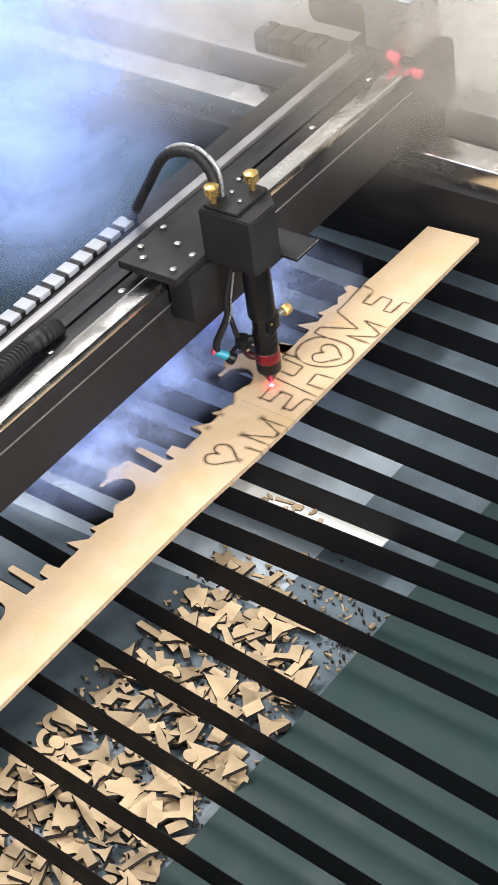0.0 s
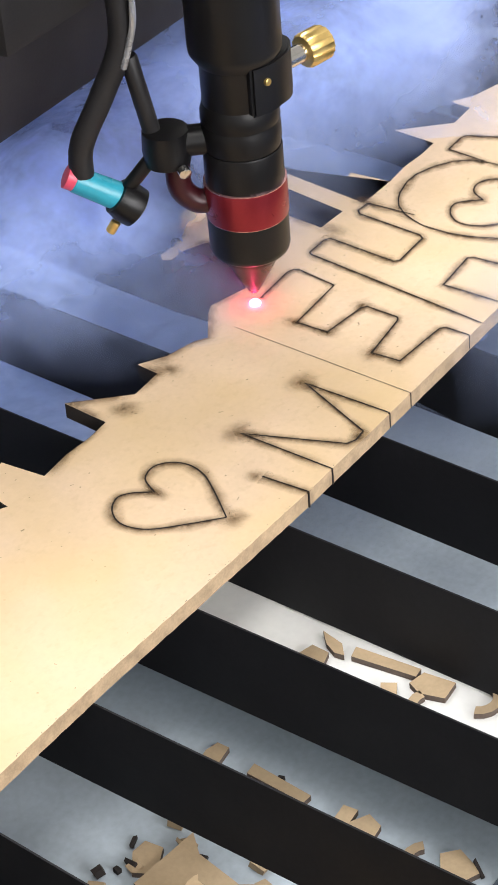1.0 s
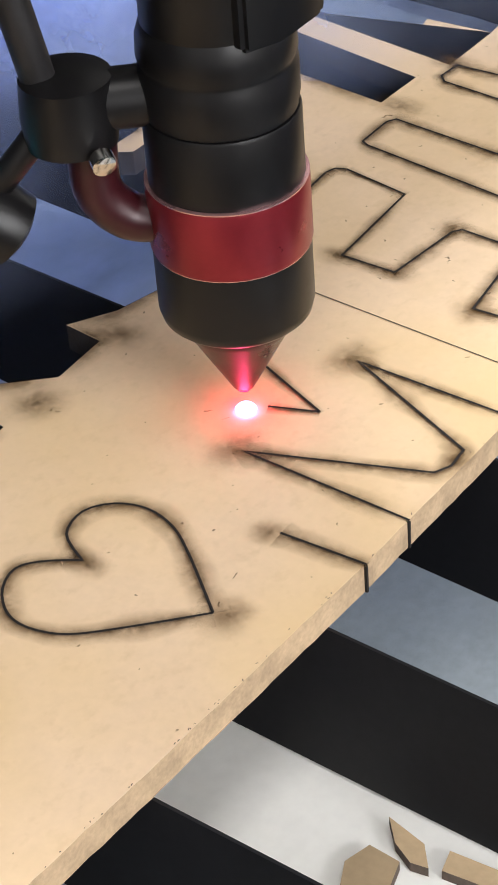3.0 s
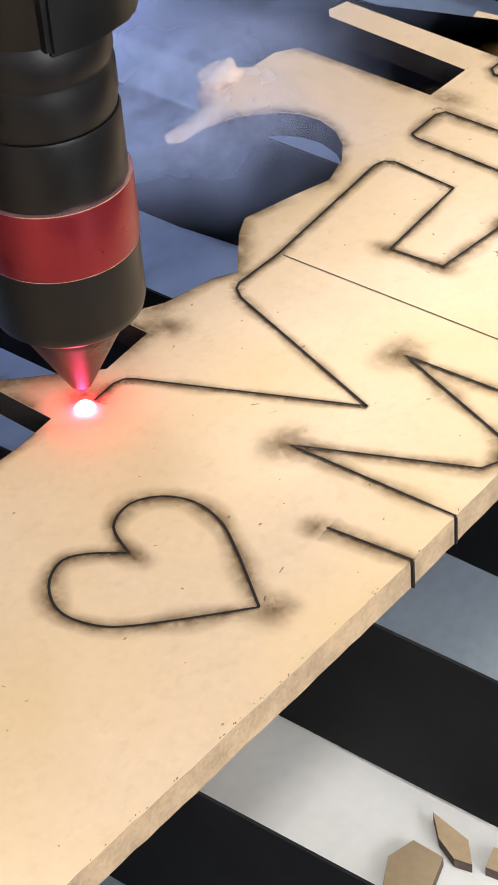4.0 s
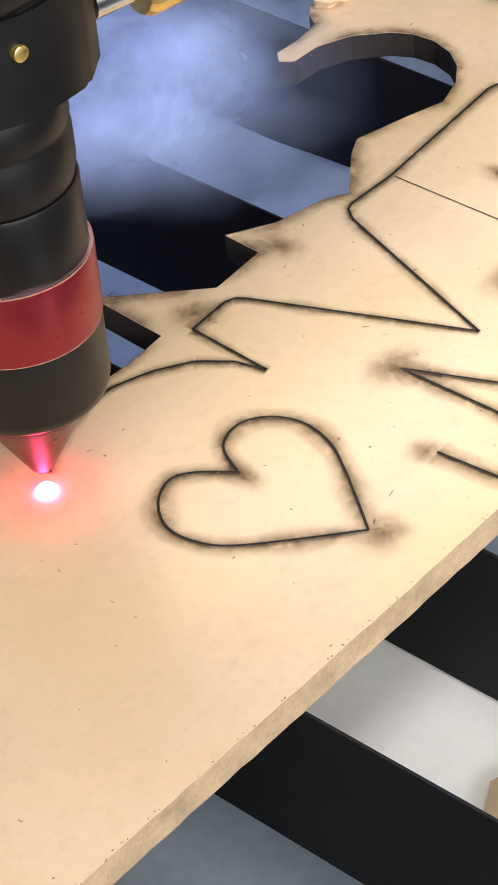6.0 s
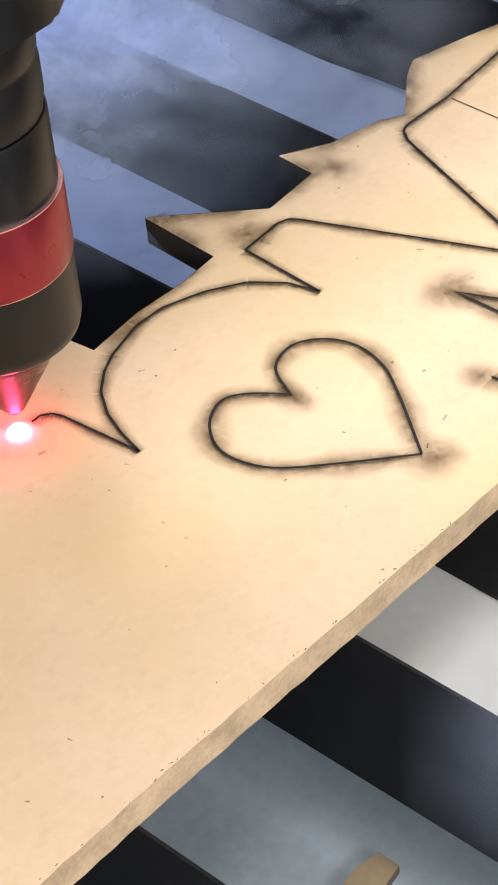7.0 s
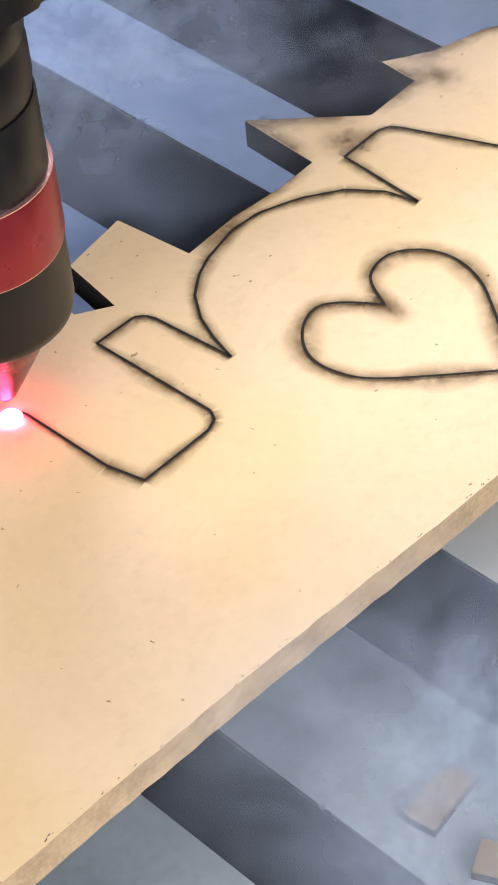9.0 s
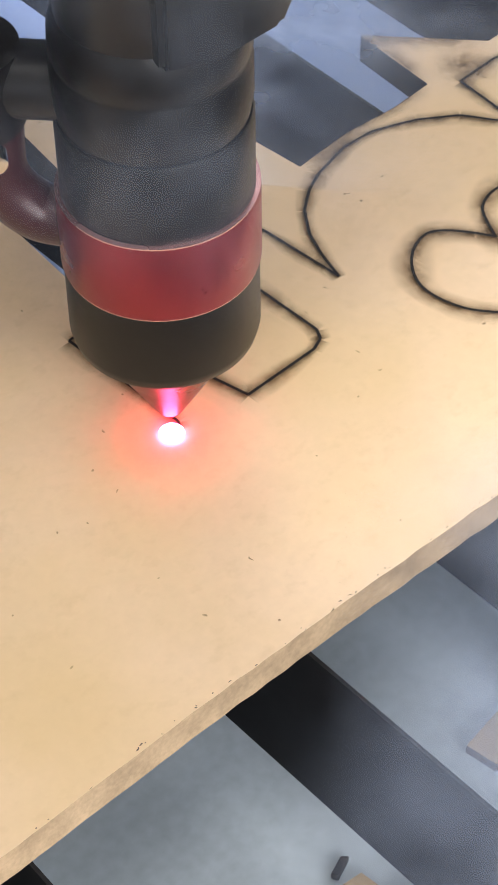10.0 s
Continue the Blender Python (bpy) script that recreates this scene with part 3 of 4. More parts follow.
for t, x, y in SPOTS:
    low = s_near(x, y, low, low + 5.2)
    S_AT.append(low)
spot_s = lambda t: float(np.interp(t, [r[0] for r in SPOTS], S_AT))  # noqa: E731
spot_at = lambda t: cut_at(spot_s(t))  # noqa: E731
time_of = lambda s: float(np.interp(s, S_AT, [r[0] for r in SPOTS]))  # noqa: E731

LAG = -0.14  # the beam stands a little to one side of the burnt line
kerf_pieces = []
total = S_AT[-1]
marks = sorted({0.0, total} | {s for s in CUT_S if 0 < s < total} | set(np.arange(0.45, total, 0.45).round(3)))
marks = [m for i, m in enumerate(marks) if i == 0 or m - marks[i - 1] > 0.06]
for a, b in zip(marks, marks[1:]):
    pts = [cut_at(a), cut_at((a + b) / 2), cut_at(b)]
    ob = part("burnt_line", ribbon(pts, 0.040, T + 0.030), CHAR, board, "freshly burnt charred line", smooth=False)
    film = new("scorch_mark", scorch_film(pts, 0.42, T + 0.003))
    film.parent = ob
    kerf_pieces.append((ob, time_of(b)))

# ---------------------------------------------------------------- laser head: its origin is the foot of its axis on the bed
head = empty("laser_module", (0, 0, 0), "black laser cutting head with a red ring above the board", "laser head")
# the cone is coloured dark red for the red light that falls on it
part("nozzle", lathe([(0.10, 0.84), (0.16, 0.86), (0.74, 1.95), (0.90, 2.2), (0.90, 2.5)], 48), DARK_RED, head, "tapered nozzle, the red light on it put into a dark red colour")
# glowing plug added in the mouth to throw a red tint on the board
part("pointer_glow", lathe([(0.04, 0.95), (0.10, 0.92), (0.13, 0.86), (0.10, 0.79), (0.04, 0.76)], 24), TIP_GLOW, head, "added red glow in the nozzle mouth that tints the board")
part("nozzle_cap", lathe([(0.86, 2.20), (0.99, 2.22), (1.07, 2.30), (1.105, 2.44), (1.105, 3.40), (1.06, 3.45)], 64), BLACK, head, "black anodised nozzle cap")
part("ring", lathe([(1.06, 3.41), (1.115, 3.42), (1.128, 3.46), (1.128, 4.40), (1.118, 4.44), (1.02, 4.455)], 64), RED, head, "red anodised ring with bright rims")
part("rim", lathe([(1.075, 4.44), (1.121, 4.445), (1.125, 4.465), (1.06, 4.475)], 64), RIM, head, "bright turned rim")
part("lower_rim", lathe([(1.09, 3.395), (1.113, 3.40), (1.115, 3.412), (1.09, 3.42)], 64), RIM, head, "bright turned rim")
part("lens_tube", lathe([(1.05, 4.3), (1.07, 4.4), (1.07, 5.45), (1.05, 5.5)], 64), BLACK, head, "black lens tube")
part("lens_collar", lathe([(0.98, 5.48), (1.03, 5.52), (1.065, 5.72), (1.065, 6.15), (1.03, 6.22), (1.03, 6.28), (1.065, 6.36), (1.05, 6.62), (0.99, 6.80), (0.97, 6.84)], 64), BLACK, head, "black lens collar with a turned groove")
part("upper_tube", lathe([(0.95, 6.8), (0.97, 6.84), (0.97, 8.3), (1.0, 8.35)], 64), BLACK, head)
part("sleeve", lathe([(1.0, 8.0), (1.21, 8.3), (1.23, 8.45), (1.23, 14.6), (1.11, 14.7)], 64), BLACK, head, "black outer sleeve")
ux, uy = 0.97, -0.24  # the way the clamp screw points
clamp = slab([(-0.40, -1.08), (0.20, -1.18), (1.00, -0.98), (1.48, -0.48), (1.48, 0.48), (1.20, 0.75), (0.55, 0.80), (-0.40, 0.30)], 6.75, 8.2)
for f in clamp.faces:
    f.material_index = 0
bmesh.ops.bevel(clamp, geom=list(clamp.edges), offset=0.07 * C, segments=2, affect="EDGES")
bmesh.ops.rotate(clamp, verts=clamp.verts, cent=(0, 0, 0), matrix=Matrix.Rotation(math.atan2(uy, ux), 3, "Z"))
clamp = part("clamp_block", clamp, BLACK, head, "black clamp block with cut corners")
part("knob_neck", rod((ux * 1.6, uy * 1.6, 7.25), (ux * 2.35, uy * 2.35, 7.27), 0.26), STEEL, head, "bright screw shank")
knob = bmesh.new()
add_lathe(knob, [(0.26, 0), (0.44, 0.04), (0.49, 0.12), (0.49, 0.72), (0.44, 0.82), (0.2, 0.84)], 36)
for v in knob.verts:  # knurling
    k = round(math.atan2(v.co.y, v.co.x) / (2 * math.pi / 36))
    if k % 2 and math.hypot(v.co.x, v.co.y) > 0.4 * C:
        v.co.x, v.co.y = v.co.x * 0.94, v.co.y * 0.94
bmesh.ops.transform(knob, matrix=along((ux * 2.25, uy * 2.25, 7.26), (ux * 3.2, uy * 3.2, 7.3)), verts=knob.verts)
knob = part("knob", knob, BRASS, head, "knurled brass thumbscrew")
part("set_screw", rod((-0.22, -1.02, 7.7), (-0.25, -1.20, 7.7), 0.10), BRASS, head, "small brass set screw")
# air hose and pointer laser on the side away from the screw
lx, ly = -0.66, 0.75


def side(d, z, out=0.0):
    """A place d to the side of the axis, at height z."""
    return (lx * d - ly * out, ly * d + lx * out, z)


part("arm", rod(side(0.8, 5.75), side(2.0, 5.75), 0.42), BLACK, head)
part("arm_block", lathe([(0.45, -0.5), (0.62, -0.4), (0.66, 0.0), (0.62, 0.55), (0.4, 0.62)], 28, Matrix.Translation(Vector(side(2.0, 5.6)) * C)), BLACK, head)
part("arm_screw", rod(side(1.65, 5.25, 0.62), side(1.6, 5.2, 0.80), 0.17), STEEL, head, "bright screw")
part("air_elbow", tube([side(1.75, 5.2), side(1.75, 4.4), side(1.4, 3.95), side(1.0, 3.85)], 0.34, 16), DARK_RED, head, "dark red air elbow")
part("air_pipe", rod(side(2.3, 5.9), side(2.75, 8.4), 0.24), RUBBER, head)
part("link_rod", rod(side(2.3, 5.5), side(3.3, 4.35), 0.2), BLACK, head)
pointer = part("pointer_body", lathe([(0.35, -0.35), (0.56, -0.25), (0.58, 0.1), (0.5, 0.42), (0.2, 0.46)], 28, along(side(3.15, 4.05), side(3.6, 4.45))), BLACK, head, "small black pointer laser")
part("pointer_screw", rod(side(3.55, 3.6, 0.1), side(3.75, 3.3, 0.1), 0.14), BRASS, head)
part("blue_tube", rod(side(3.4, 4.3), side(4.55, 5.0), 0.40, 20, 0.36), BLUE, head, "blue tubing")
part("tube_cap", rod(side(4.45, 4.95), side(4.75, 5.12), 0.34), PINK, head, "red plastic cap")
part("hose", tube([side(4.3, 5.1), side(4.2, 6.0), side(3.5, 7.4), side(2.9, 8.8), side(2.8, 10.6), side(2.2, 13.0), side(1.8, 15.2)], 0.33, 14), RUBBER, head, "black rubber hose")
part("wire", tube([side(2.9, 8.2, 0.3), side(2.55, 9.4, 0.35), side(2.45, 10.6, 0.4), side(1.9, 13.2, 0.3)], 0.09, 8), HOSE, head, "silvery wire")
# mirror housing on top
housing = slab([(-2.5, -1.9), (-2.2, -2.2), (0.9, -2.2), (2.6, -0.5), (2.6, 3.2), (-2.5, 3.2)], 14.4, 19.7)
bmesh.ops.bevel(housing, geom=[e for e in housing.edges if abs(e.verts[0].co.z - e.verts[1].co.z) < 1e-6], offset=0.12 * C, segments=2, affect="EDGES")
for f in housing.faces:
    f.material_index = 0
part("mirror_housing", housing, BLACK_MATT, head, "matt black mirror housing with cut corners")
part("housing_lid", box((-2.2, -0.6, 19.7), (2.3, 2.9, 20.1), 0.2), BLACK_MATT, head)
part("shelf_plate", box((1.2, -3.6, 14.1), (4.4, 0.6, 14.4), 0.06), BLACK_MATT, head)
part("shelf_edge", box((1.2, -3.66, 14.34), (4.4, -3.6, 14.44)), STEEL, head, "bright metal strip along the plate edge", smooth=False)
for (x, y) in ((-1.6, 2.2), (1.5, 0.4)):
    part("brass_adjuster", lathe([(0.3, 20.0), (0.32, 20.9), (0.62, 20.95), (0.64, 21.7), (0.5, 21.8)], 20, Matrix.Translation((x * C, y * C, 0))), BRASS, head, "knurled brass adjusting screw")
for (x, y) in ((0.2, 1.6), (-0.6, 0.2), (2.0, 2.2)):
    part("lid_screw", lathe([(0.2, 20.08), (0.22, 20.3), (0.15, 20.36)], 16, Matrix.Translation((x * C, y * C, 0))), STEEL, head)
part("carriage_plate", box((-6.5, 3.3, 14.2), (2.4, 9.6, 15.0), 0.15), BLACK_MATT, head, "black carriage plate")
part("carriage_block", box((-5.2, 3.0, 9.6), (2.0, 5.5, 14.2), 0.2), BLACK_MATT, head)
for (x, y) in ((-5.6, 4.2), (-3.2, 4.0), (-5.4, 7.6), (-2.4, 6.2), (-4.2, 8.8), (-1.0, 8.8)):
    part("bolt", lathe([(0.28, 15.0), (0.30, 15.3), (0.22, 15.36)], 16, Matrix.Translation((x * C, y * C, 0))), STEEL, head, "bright bolt")
part("flex_hose", tube([(-0.9, 2.4, 19.8), (-0.7, 2.8, 22.2), (-0.6, 4.6, 23.6), (-0.6, 7.6, 22.6), (0.4, 11.0, 18.2), (1.6, 14.2, 13.8), (1.9, 15.2, 12.7)], 0.46, 16, 0.05, 2), RUBBER, head, "dark flexible hose")
part("flex_hose_strand", tube([(-0.5, 2.1, 19.8), (-0.3, 2.4, 22.6), (-0.3, 4.5, 24.1), (-0.3, 7.5, 23.1), (0.7, 10.8, 18.7), (1.9, 14.0, 14.3), (2.2, 15.0, 13.0)], 0.2, 10), HOSE, head, "silvery strand")
spot = empty("laser_spot", (0, 0, 0), "white-hot laser spot glowing on the board", "laser spot")
part("hot_core", lathe([(0.02, -0.02), (0.14, 0.0), (0.16, 0.04), (0.11, 0.10), (0.01, 0.13)], 24), SPOT_HOT, spot)

# ---------------------------------------------------------------- gantry beam: moves with the head towards and from the front
beam = empty("gantry_beam", (0, 0, 0), "dark gantry beam with a bright steel rail on top", "gantry beam")
XA, XB = -44.0, 45.0
part("beam_body", box((XA, 5.75, 5.4), (XB, 12.6, 12.2), 0.25), BLACK_MATT, beam, "black box beam")
part("beam_groove", box((XA, 5.68, 10.6), (XB, 5.75, 10.75)), GREY, beam, "thin bright groove", smooth=False)
part("rail", box((XA, 5.9, 12.2), (XB, 7.7, 13.2), 0.18), STEEL, beam, "polished steel linear rail")
part("rail_side", box((XA, 7.75, 12.2), (XB, 9.4, 12.9), 0.15), BLACK, beam)
part("back_channel", box((XA, 12.9, 9.0), (XB, 13.9, 12.4), 0.15), GREY, beam, "grey cable channel")
part("top_belt", box((XA, 10.1, 12.2), (XB, 11.0, 12.5)), RUBBER, beam, "toothed drive belt", smooth=False)
for k in range(9):
    x = -36 + k * 9.5
    part("rail_bolt", lathe([(0.30, 12.9), (0.32, 13.02), (0.2, 13.06)], 14, Matrix.Translation((x * C, 8.5 * C, 0))), STEEL, beam)
part("corrugated_hose", tube([(XA, 9.2, 14.0), (-20, 9.4, 14.0), (-9, 9.6, 13.9), (-5.0, 9.7, 13.4)], 0.85, 16, 0.14, 2), RUBBER, beam, "black corrugated hose")
part("end_block", box((44, 4.6, 4.9), (49, 13.5, 13.6), 0.3), BLACK_MATT, beam)
mir = part("mirror_mount", box((44, 6.0, 13.6), (49, 11.5, 19.5), 0.35), GREY, beam, "grey mirror mount at the beam's end")
part("motor", lathe([(2.6, 0), (2.7, 0.2), (2.7, 6.2), (2.4, 6.4)], 28, along((46.5, 11.5, 16.6), (46.5, 19, 16.6))), BLACK_MATT, beam, "dark motor")
part("warning_cap", rod((43.2, 7.2, 13.6), (43.2, 8.4, 14.0), 0.55), PINK, beam, "red cap")
part("warning_cap", rod((43.6, 5.0, 12.4), (43.6, 5.9, 12.4), 0.5), PINK, beam, "red cap")
chain = empty("energy_chain", (0, 0, 0), "pale grey energy chain with dark links along the beam", "energy chain")
for k in range(29):
    x = -44.5 + k * 1.95
    link = part("link", box((x, 14.7, 12.0), (x + 1.35, 16.2, 12.55), 0.1), CHAINW, chain, "pale chain link")
    part("link_gap", box((x + 1.35, 14.8, 12.0), (x + 1.95, 16.1, 12.45), 0.06), BLACK_MATT, chain, "dark chain joint")
part("chain_shelf", box((XA, 13.95, 11.3), (XB, 16.6, 11.95), 0.08), BLACK_MATT, chain)

# ---------------------------------------------------------------- offcuts in the tray
rng = random.Random(7)


def scrap_outline(kind):
    if kind == 0:
        w, h = rng.uniform(0.9, 2.2), rng.uniform(0.6, 1.1)
        return [(-w / 2, -h / 2), (w / 2, -h / 2), (w / 2, h / 2), (-w / 2, h / 2)]
    if kind == 1:
        n = 18
        r = rng.uniform(0.6, 1.15)
        return [(r * math.cos(2 * math.pi * k / n), 0.85 * r * math.sin(2 * math.pi * k / n)) for k in range(n)]
    if kind == 2:
        w = rng.uniform(3.2, 6.5)
        return [(-w / 2, -0.25), (w / 2, -0.35), (w / 2, 0.3), (0, 0.42), (-w / 2, 0.25)]
    if kind == 3:
        s = rng.uniform(0.8, 1.8)
        return [(-s, -0.5 * s), (-0.2 * s, -0.25 * s), (s, -0.6 * s), (0.45 * s, 0.1 * s), (0.3 * s, s), (-0.25 * s, 0.35 * s)]
    if kind == 4:  # hook
        a = [(1.3 * math.cos(k * 0.32), 1.3 * math.sin(k * 0.32)) for k in range(12)]
        b = [(0.75 * math.cos(k * 0.32), 0.75 * math.sin(k * 0.32)) for k in range(11, -1, -1)]
        return [(x + 0, y * 0.9) for x, y in a + b]
    if kind == 5:  # a torn letter leg
        return [(-1.6, -0.9), (-0.6, -0.9), (-0.6, 0.1), (0.7, 0.1), (0.7, -0.9), (1.5, -0.9), (1.5, 1.0), (0.9, 1.0), (0.4, 0.6), (-1.0, 0.7), (-1.6, 1.1)]
    if kind == 6:
        s = rng.uniform(0.7, 1.5)
        return [(-1.2 * s, -0.5 * s), (1.1 * s, -0.7 * s), (0.1 * s, 1.1 * s)]
    pts = []  # wavy chunk
    n = 16
    for k in range(n):
        r = rng.uniform(0.7, 1.5)
        pts.append((1.4 * r * math.cos(2 * math.pi * k / n), 0.8 * r * math.sin(2 * math.pi * k / n)))
    return pts


KIND_WORDS = ["small rectangular tan fibreboard offcut", "rounded tan fibreboard offcut", "long thin fibreboard strip", "pointed star-like fibreboard offcut", "curved hook-shaped fibreboard offcut",
              "letter-shaped fibreboard offcut with a gap", "triangular fibreboard offcut", "ragged fibreboard chunk"]
models = []
for k in (0, 0, 0, 1, 1, 2, 2, 3, 3, 4, 5, 5, 6, 6, 7, 7, 0, 3):
    ob = tagged(mesh_ob("offcut", slab(scrap_outline(k), -0.17, 0.17), [MDF_SCRAP, MDF_CHAR]), KIND_WORDS[k] + " lying in the tray", "offcut", "offcuts in the tray")
    models.append(ob)
FLOOR_Z = -5.0
placed = []
# pale strip added below the slats; it stands in for glare on the tray
tagged(mesh_ob("pale_sheet", box((-2.4, -14.5, -3.06), (1.9, 6.0, -2.92), 0.03), GLARE), "added pale strip for the glare on the tray, close under the slats", "sheet")
for i in range(330):
    x = rng.uniform(-46, -6.5)
    y = -18.2 + 15.5 * rng.random() ** 0.9 + (0.0 if x < -6 else 2.0)
    thick = max(0.0, min(1.0, (-x - 4) / 16))
    if rng.random() > 0.22 + 0.78 * thick:
        continue
    tilt = 16 * thick
    z = FLOOR_Z + 0.2 + rng.random() * 1.3 * thick
    placed.append(pose(x * C, y * C, z * C, rng.uniform(-tilt, tilt), rng.uniform(-tilt, tilt), rng.uniform(0, 360)))
SMALL = ([(-0.5, -0.3), (0.35, -0.36), (0.55, 0.1), (0.2, 0.36), (-0.45, 0.3)], [(-0.5, -0.05), (-0.1, -0.2), (0.55, 0.0), (0.1, 0.14), (-0.3, 0.12)], [(-0.28, -0.2), (0.28, -0.2), (0.28, 0.2), (-0.28, 0.2)],
         [(-0.9, -0.16), (0.9, -0.2), (0.85, 0.16), (-0.9, 0.14)], [(0.62 * math.cos(k * 0.36) * (1 if k < 9 else 0.62), 0.62 * math.sin(k * 0.36 if k < 9 else (17 - k) * 0.36) * (1 if k < 9 else 0.62)) for k in range(9)] + [(0.36 * math.cos((8 - k) * 0.36), 0.36 * math.sin((8 - k) * 0.36)) for k in range(9)],
         [(-0.55, -0.25), (0.5, -0.25), (0.55, 0.1), (0.2, 0.25), (-0.55, 0.25)], [(-0.5, -0.3), (0.45, -0.35), (0.7, 0.05), (0.3, 0.4), (-0.5, 0.3)])
small_words = ("small rounded fibreboard crumb", "leaf-shaped fibreboard sliver", "small square fibreboard chip", "narrow fibreboard sliver", "small curved fibreboard sliver", "short fibreboard bar with a cut corner", "five-sided fibreboard chip")
for k, x, y, z, a in ((0, -0.45, -2.6, -2.79, 20), (1, 0.31, -2.75, -2.78, 60), (3, 0.42, -4.2, -2.79, 96), (2, -0.38, -4.8, -2.79, 30), (0, 0.31, -5.61, -2.79, 100), (4, -0.29, -5.97, -2.79, 60), (4, 0.58, -6.74, -2.79, 200), (2, -0.2, -8.3, -2.79, 15),
                      (5, -2.9, -1.12, -4.85, 8), (3, -2.75, -3.03, -4.85, 86), (6, -3.1, -5.65, -4.85, 10), (4, -2.96, -7.41, -4.85, 40), (0, -2.7, -8.1, -4.85, 70), (2, -3.25, -2.3, -4.85, 25), (2, -2.75, -5.0, -4.85, 5), (3, -3.3, -9.6, -4.85, 20),
                      (0, -6.36, -1.73, -4.85, 30), (5, -6.36, -2.64, -4.85, 15), (6, -6.8, -4.6, -4.85, 80), (3, -6.5, -6.4, -4.85, 100), (0, -7.4, -3.4, -4.85, 200)):
    ob = tagged(mesh_ob("offcut", slab(SMALL[k], -0.13, 0.04), [MDF_SCRAP, DARK_BROWN]), small_words[k] + " lying below the slats", "offcut", "offcuts in the tray")
    ob.matrix_basis = pose(x * C, y * C, z * C, 0, 0, a)
for i, m in enumerate(placed):
    if i < len(models):
        models[i].matrix_basis = m
    else:
        copy_thing(models[i % len(models)], m)


def chips(name, count, mat, big, label):
    """A scatter of small burnt or pale chips over the tray, one joined mesh."""
    verts, faces = [], []
    for _ in range(count):
        x, y = rng.uniform(-46, 1 if rng.random() < 0.15 else -5), rng.uniform(-18.3, -1.0)
        w, h, t = rng.uniform(0.1, big), rng.uniform(0.08, big * 0.5), rng.uniform(0.05, 0.3)
        z = FLOOR_Z + 0.05 + rng.random() * 0.9 * max(0.0, min(1.0, (-x - 6) / 16))
        m = pose(x, y, z + t / 2, rng.uniform(-25, 25), rng.uniform(-25, 25), rng.uniform(0, 360))
        k = len(verts)
        verts += [m @ Vector((a * w / 2, b * h / 2, c * t / 2)) * C for c in (-1, 1) for a, b in ((-1, -1), (1, -0.7), (0.8, 1), (-1, 0.8))]
        faces += [(k, k + 3, k + 2, k + 1), (k + 4, k + 5, k + 6, k + 7)] + [(k + i, k + (i + 1) % 4, k + 4 + (i + 1) % 4, k + 4 + i) for i in range(4)]
    me = bpy.data.meshes.new(name)
    me.from_pydata(verts, [], faces)
    me.materials.append(mat)
    tagged(new(name, me), label, "chips", kind="stuff")


chips("dark_chips", 700, MDF_CHAR, 0.5, "small charred fibreboard chips strewn over the tray")
chips("pale_chips", 500, MDF_SCRAP, 0.8, "small pale fibreboard chips strewn over the tray")


# ---------------------------------------------------------------- smoke: thin curved veils that drift
VIEW = Vector((-0.24, -0.21, 0.95)).normalized()  # smoke veils stand across the draught


def veil(w, h, mat, bulge=0.12, flat=False, n=16, seed=0):
    """A curved veil, w by h centimetres, that fades to its rim."""
    me = bpy.data.meshes.new("veil")
    verts, faces, fade = [], [], []
    for j in range(n + 1):
        for i in range(n + 1):
            u, v = 2 * i / n - 1, 2 * j / n - 1
            r = min(1.0, math.hypot(u, v))
            bump = noise.noise(Vector((u * 1.7 + seed, v * 1.7, seed * 0.7))) * bulge * min(w, h)
            verts.append((u * w / 2 * C, v * h / 2 * C, (bump + bulge * w * (1 - r * r) * 0.5) * C))
            fade.append(max(0.0, 1 - r * r) ** 1.2)
    for j in range(n):
        for i in range(n):
            a = j * (n + 1) + i
            faces.append((a, a + 1, a + n + 2, a + n + 1))
    me.from_pydata(verts, [], faces)
    me.attributes.new("fade", "FLOAT", "POINT").data.foreach_set("value", fade)
    me.materials.append(mat)
    for p in me.polygons:
        p.use_smooth = True
    return me


ACROSS = VIEW.to_track_quat("Z", "Y").to_matrix().to_4x4()
puffs = []


def puff(w, h, mat, rows, layers=2, label="drifting veil of bluish white smoke over the bed", flat=False, spin=0.0):
    """Smoke that drifts through rows of (seconds, x, y, z) in centimetres."""
    k = len(puffs)
    ob = empty("smoke_puff", (0, 0, 0), label, "smoke", "smoke")
    for i in range(layers):
        m = new("veil", veil(w * (1 - 0.2 * i), h * (1 - 0.15 * i), mat, seed=k * 3.7 + i, bulge=0.03 if flat else 0.12))
        m.parent = ob
        turn = Matrix.Identity(4) if flat else ACROSS
        m.matrix_basis = Matrix.Translation(VIEW * (0.9 * i * C)) @ turn @ pose(0, 0, 0, 0, 0, 40 * i + spin)
    puffs.append((ob, rows))


# over the bed and the beam
puff(60, 46, HAZE, [(0, 22, 46, 15), (10, 18, 50, 19)], 2)
puff(40, 30, HAZE, [(0, 8, 33, 14), (10, 4, 37, 16)], 1)
puff(44, 30, GREYHAZE, [(0, 34, 30, 17), (10, 32, 34, 21)], 1, "thin grey smoke above the far rail")
puff(40, 34, GREYHAZE, [(0, 44, 6, 16), (10, 46, 8, 18)], 1, "thin grey smoke above the far rail")
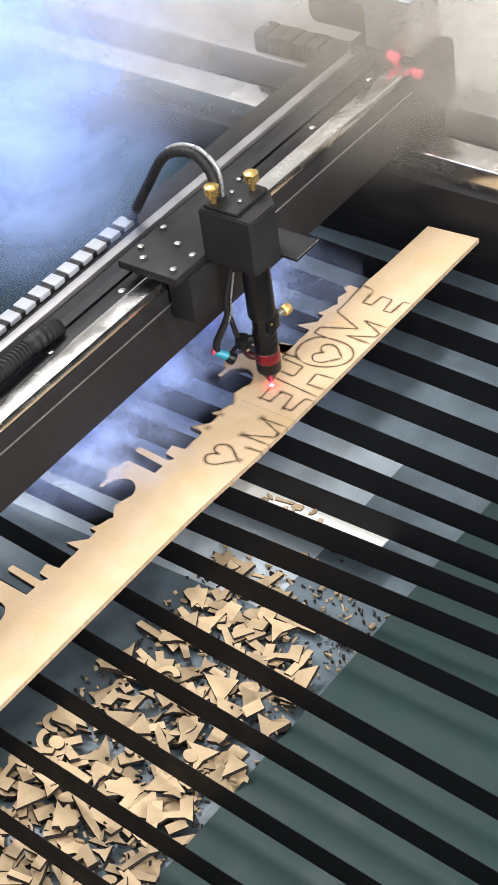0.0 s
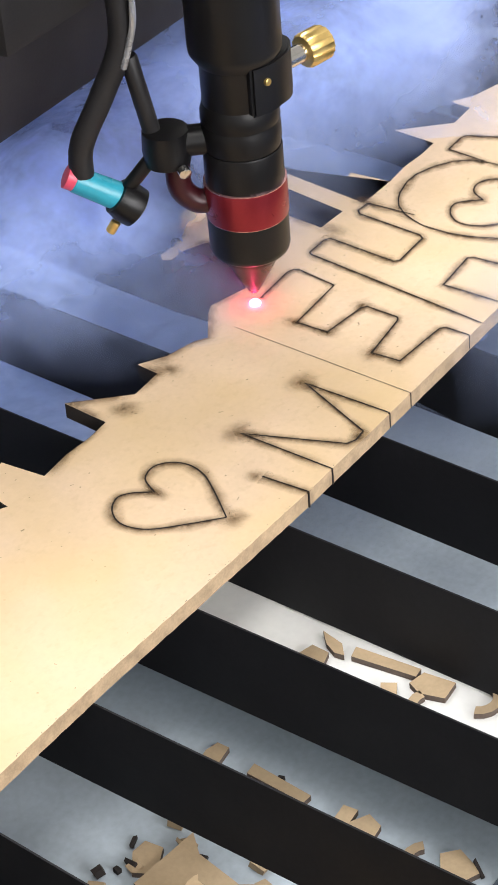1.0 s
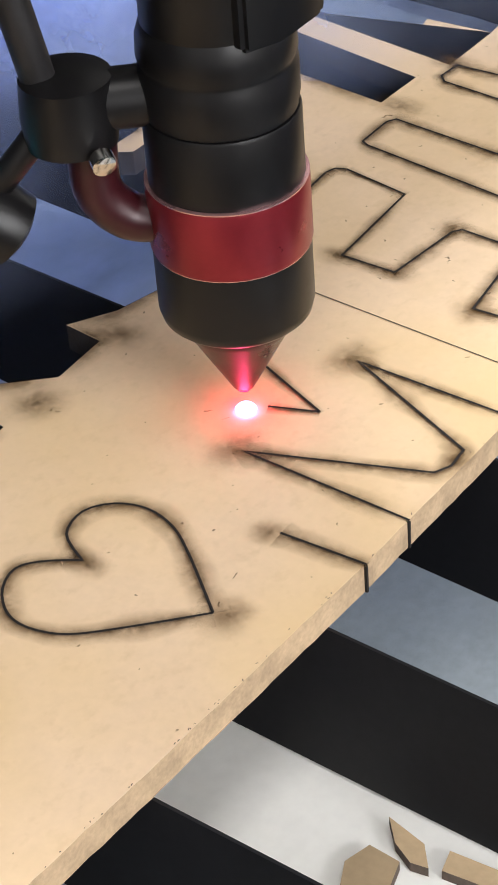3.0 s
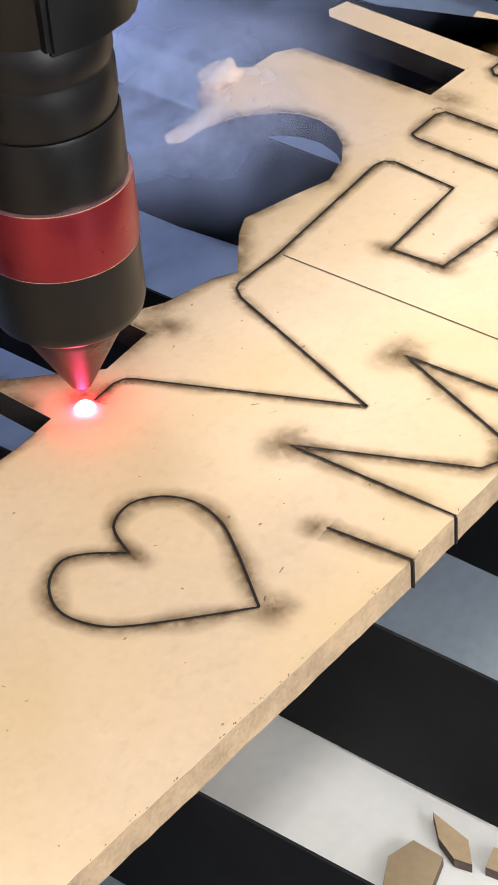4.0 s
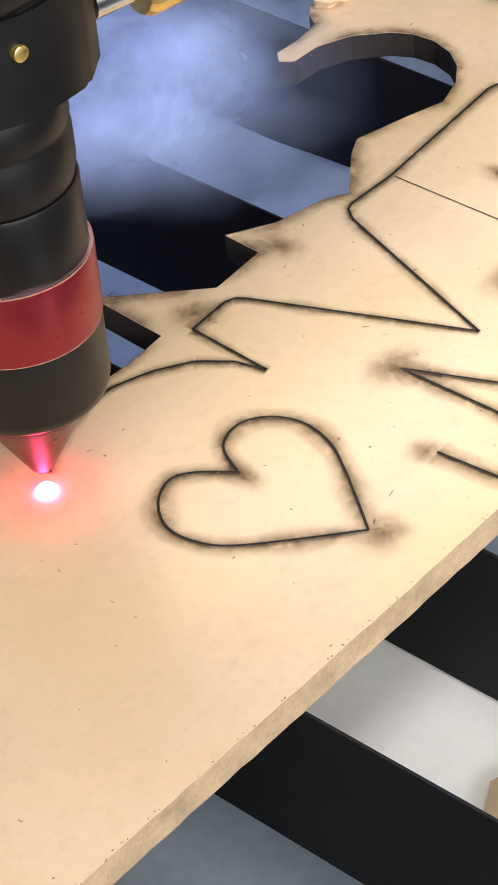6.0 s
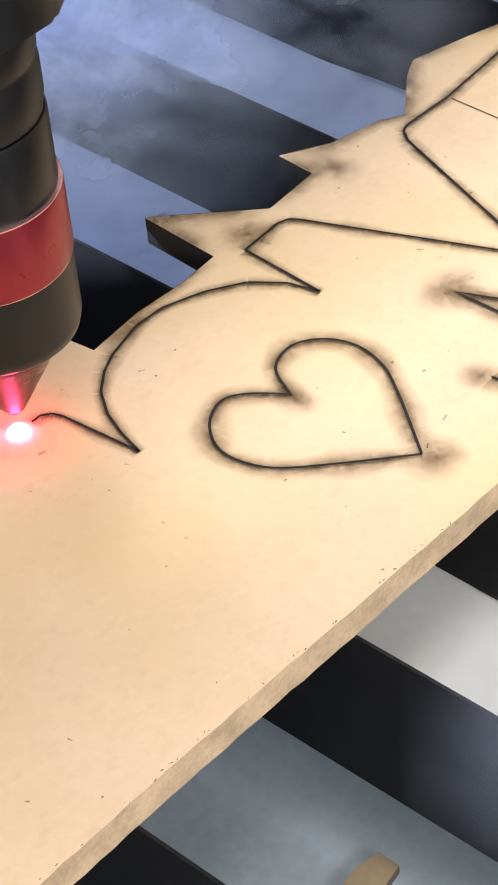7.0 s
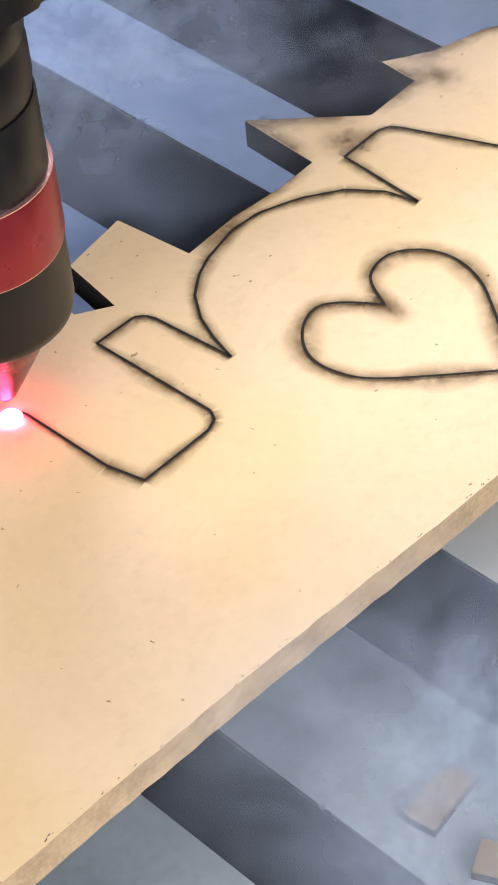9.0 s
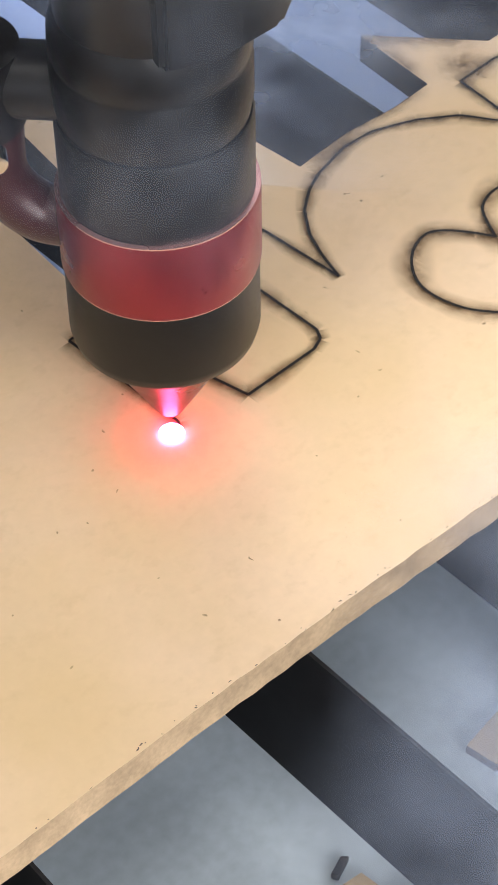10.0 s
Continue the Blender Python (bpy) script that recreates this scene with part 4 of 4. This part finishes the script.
# behind the board, below the beam
puff(22, 15, SMOKE, [(0, -7, 12, 2.4), (0.3, -11, 12.4, 2.4), (1.0, -13, 15, 2.6), (10, -16, 22, 3)], 2)
puff(19, 13, SMOKE, [(0, 5, 13, 1.9), (1.0, 7.2, 11.2, 1.9), (1.5, 5.5, 10.8, 1.9), (2.0, 5.0, 11.6, 1.9), (3.5, 5, 14.5, 2.2), (10, -8, 17, 3)], 2)
puff(24, 14, SMOKE, [(0, 18, 13, 2.0), (1.0, 20.5, 9.8, 2.0), (2.0, 15.5, 10.5, 2.2), (3.5, 14, 14, 2.4), (10, 16, 18, 3)], 2)
puff(8.5, 5.5, SMOKE, [(0, 14, 14, 1.2), (3.5, 10.5, 12, 1.2), (4.2, 7.6, 7.6, 1.1), (5.0, 7.0, 10, 1.1), (5.5, 6.2, 6.9, 1.1), (5.8, 5.6, 8.2, 1.3), (6.2, 4.8, 9.5, 1.3), (7.5, 3.3, 11, 1.5), (10, -1, 13, 2)], 1)
puff(5.5, 4.5, SMOKE, [(0, 12, 13, 1.2), (4.5, 9, 12, 1.2), (5.2, 6.5, 7.8, 1.2), (5.5, 5.8, 4.0, 1.3), (5.8, 5.2, 6.5, 1.6), (7.5, 2.0, 12, 2), (10, -4, 14, 3)], 1)
puff(14, 10, SMOKE_GREY, [(0, 8, 20, 1.5), (6.2, 5.0, 13, 1.5), (7.5, 2.9, 9.2, 1.4), (9.0, 1.2, 9.6, 1.4), (10, 0.0, 8.6, 1.5)], 1, "drifting veil of greyish white smoke over the bed")
# before the board, rising between the slats
puff(18, 13, SMOKE, [(0, 30, -26, 2.2), (0.3, 11, -9.5, 2.2), (0.5, 7.2, -7.4, 2.2), (1.0, 13, -8.5, 2.2), (10, 24, -18, 3)], 2)
puff(9, 6.5, SMOKE_GREY, [(0, 24, -36, 1.2), (5.0, 10, -18, 1.2), (6.2, 1.0, -11.0, 1.2), (7.5, -3.0, -6.0, 1.1), (8.2, -4.0, -6.2, 1.0), (9.0, -5.4, -4.5, 0.8), (10, -6.2, -6.4, 1.1)], 1, "drifting veil of greyish white smoke over the bed")
puff(8, 6.5, SMOKE_THIN, [(0, -34, 30, 10), (9.2, -26, 18, 9), (9.55, -18, 11, 9), (9.8, -9, 2, 8.2), (10, -6.6, 0, 8.6)], 1, "drifting veil of greyish white smoke over the bed")
puff(10, 7, SMOKE_GREY, [(0, 20, -34, 1.4), (7.8, 0, -14, 1.4), (8.5, -2.6, -5.4, 1.2), (9.2, -1.6, -7.0, 1.2), (10, -3.4, -5.2, 1.4)], 1, "drifting veil of greyish white smoke over the bed")
# low layer between tray and slats
puff(34, 26, LOW, [(0, 13, 10, -3.3), (10, 11, 10, -3.3)], 1, "low layer of bluish smoke under the slats", True)
puff(26, 20, LOW, [(0, 5, 16, -3.8), (10, 2, 15, -3.8)], 1, "low layer of bluish smoke under the slats", True, 60)


# ---------------------------------------------------------------- motion
def motions():
    steps = [k * 0.1 for k in range(101)]
    walk(head, [(t, pose((spot_at(t).x + LAG) * C, spot_at(t).y * C, 0)) for t in steps])
    walk(spot, [(t, pose((spot_at(t).x + LAG) * C, spot_at(t).y * C, T * C)) for t in steps])
    for thing in (beam, chain):
        walk(thing, [(t, pose(0, spot_at(t).y * C, 0)) for t in steps])
    for ob, rows in puffs:
        walk(ob, [(t, pose(x * C, y * C, z * C)) for t, x, y, z in rows])
    for ob, t in kerf_pieces:  # each piece comes up through the face as the spot passes
        t = min(max(t, 0.1), 9.9)
        rows = [(0, pose(0, 0, -0.2 * C))]
        if t > 0.15:
            rows.append((t - 0.1, pose(0, 0, -0.2 * C)))
        rows += [(t, pose(0, 0, 0)), (10.0, pose(0, 0, 0))]
        walk(ob, rows)


motions()
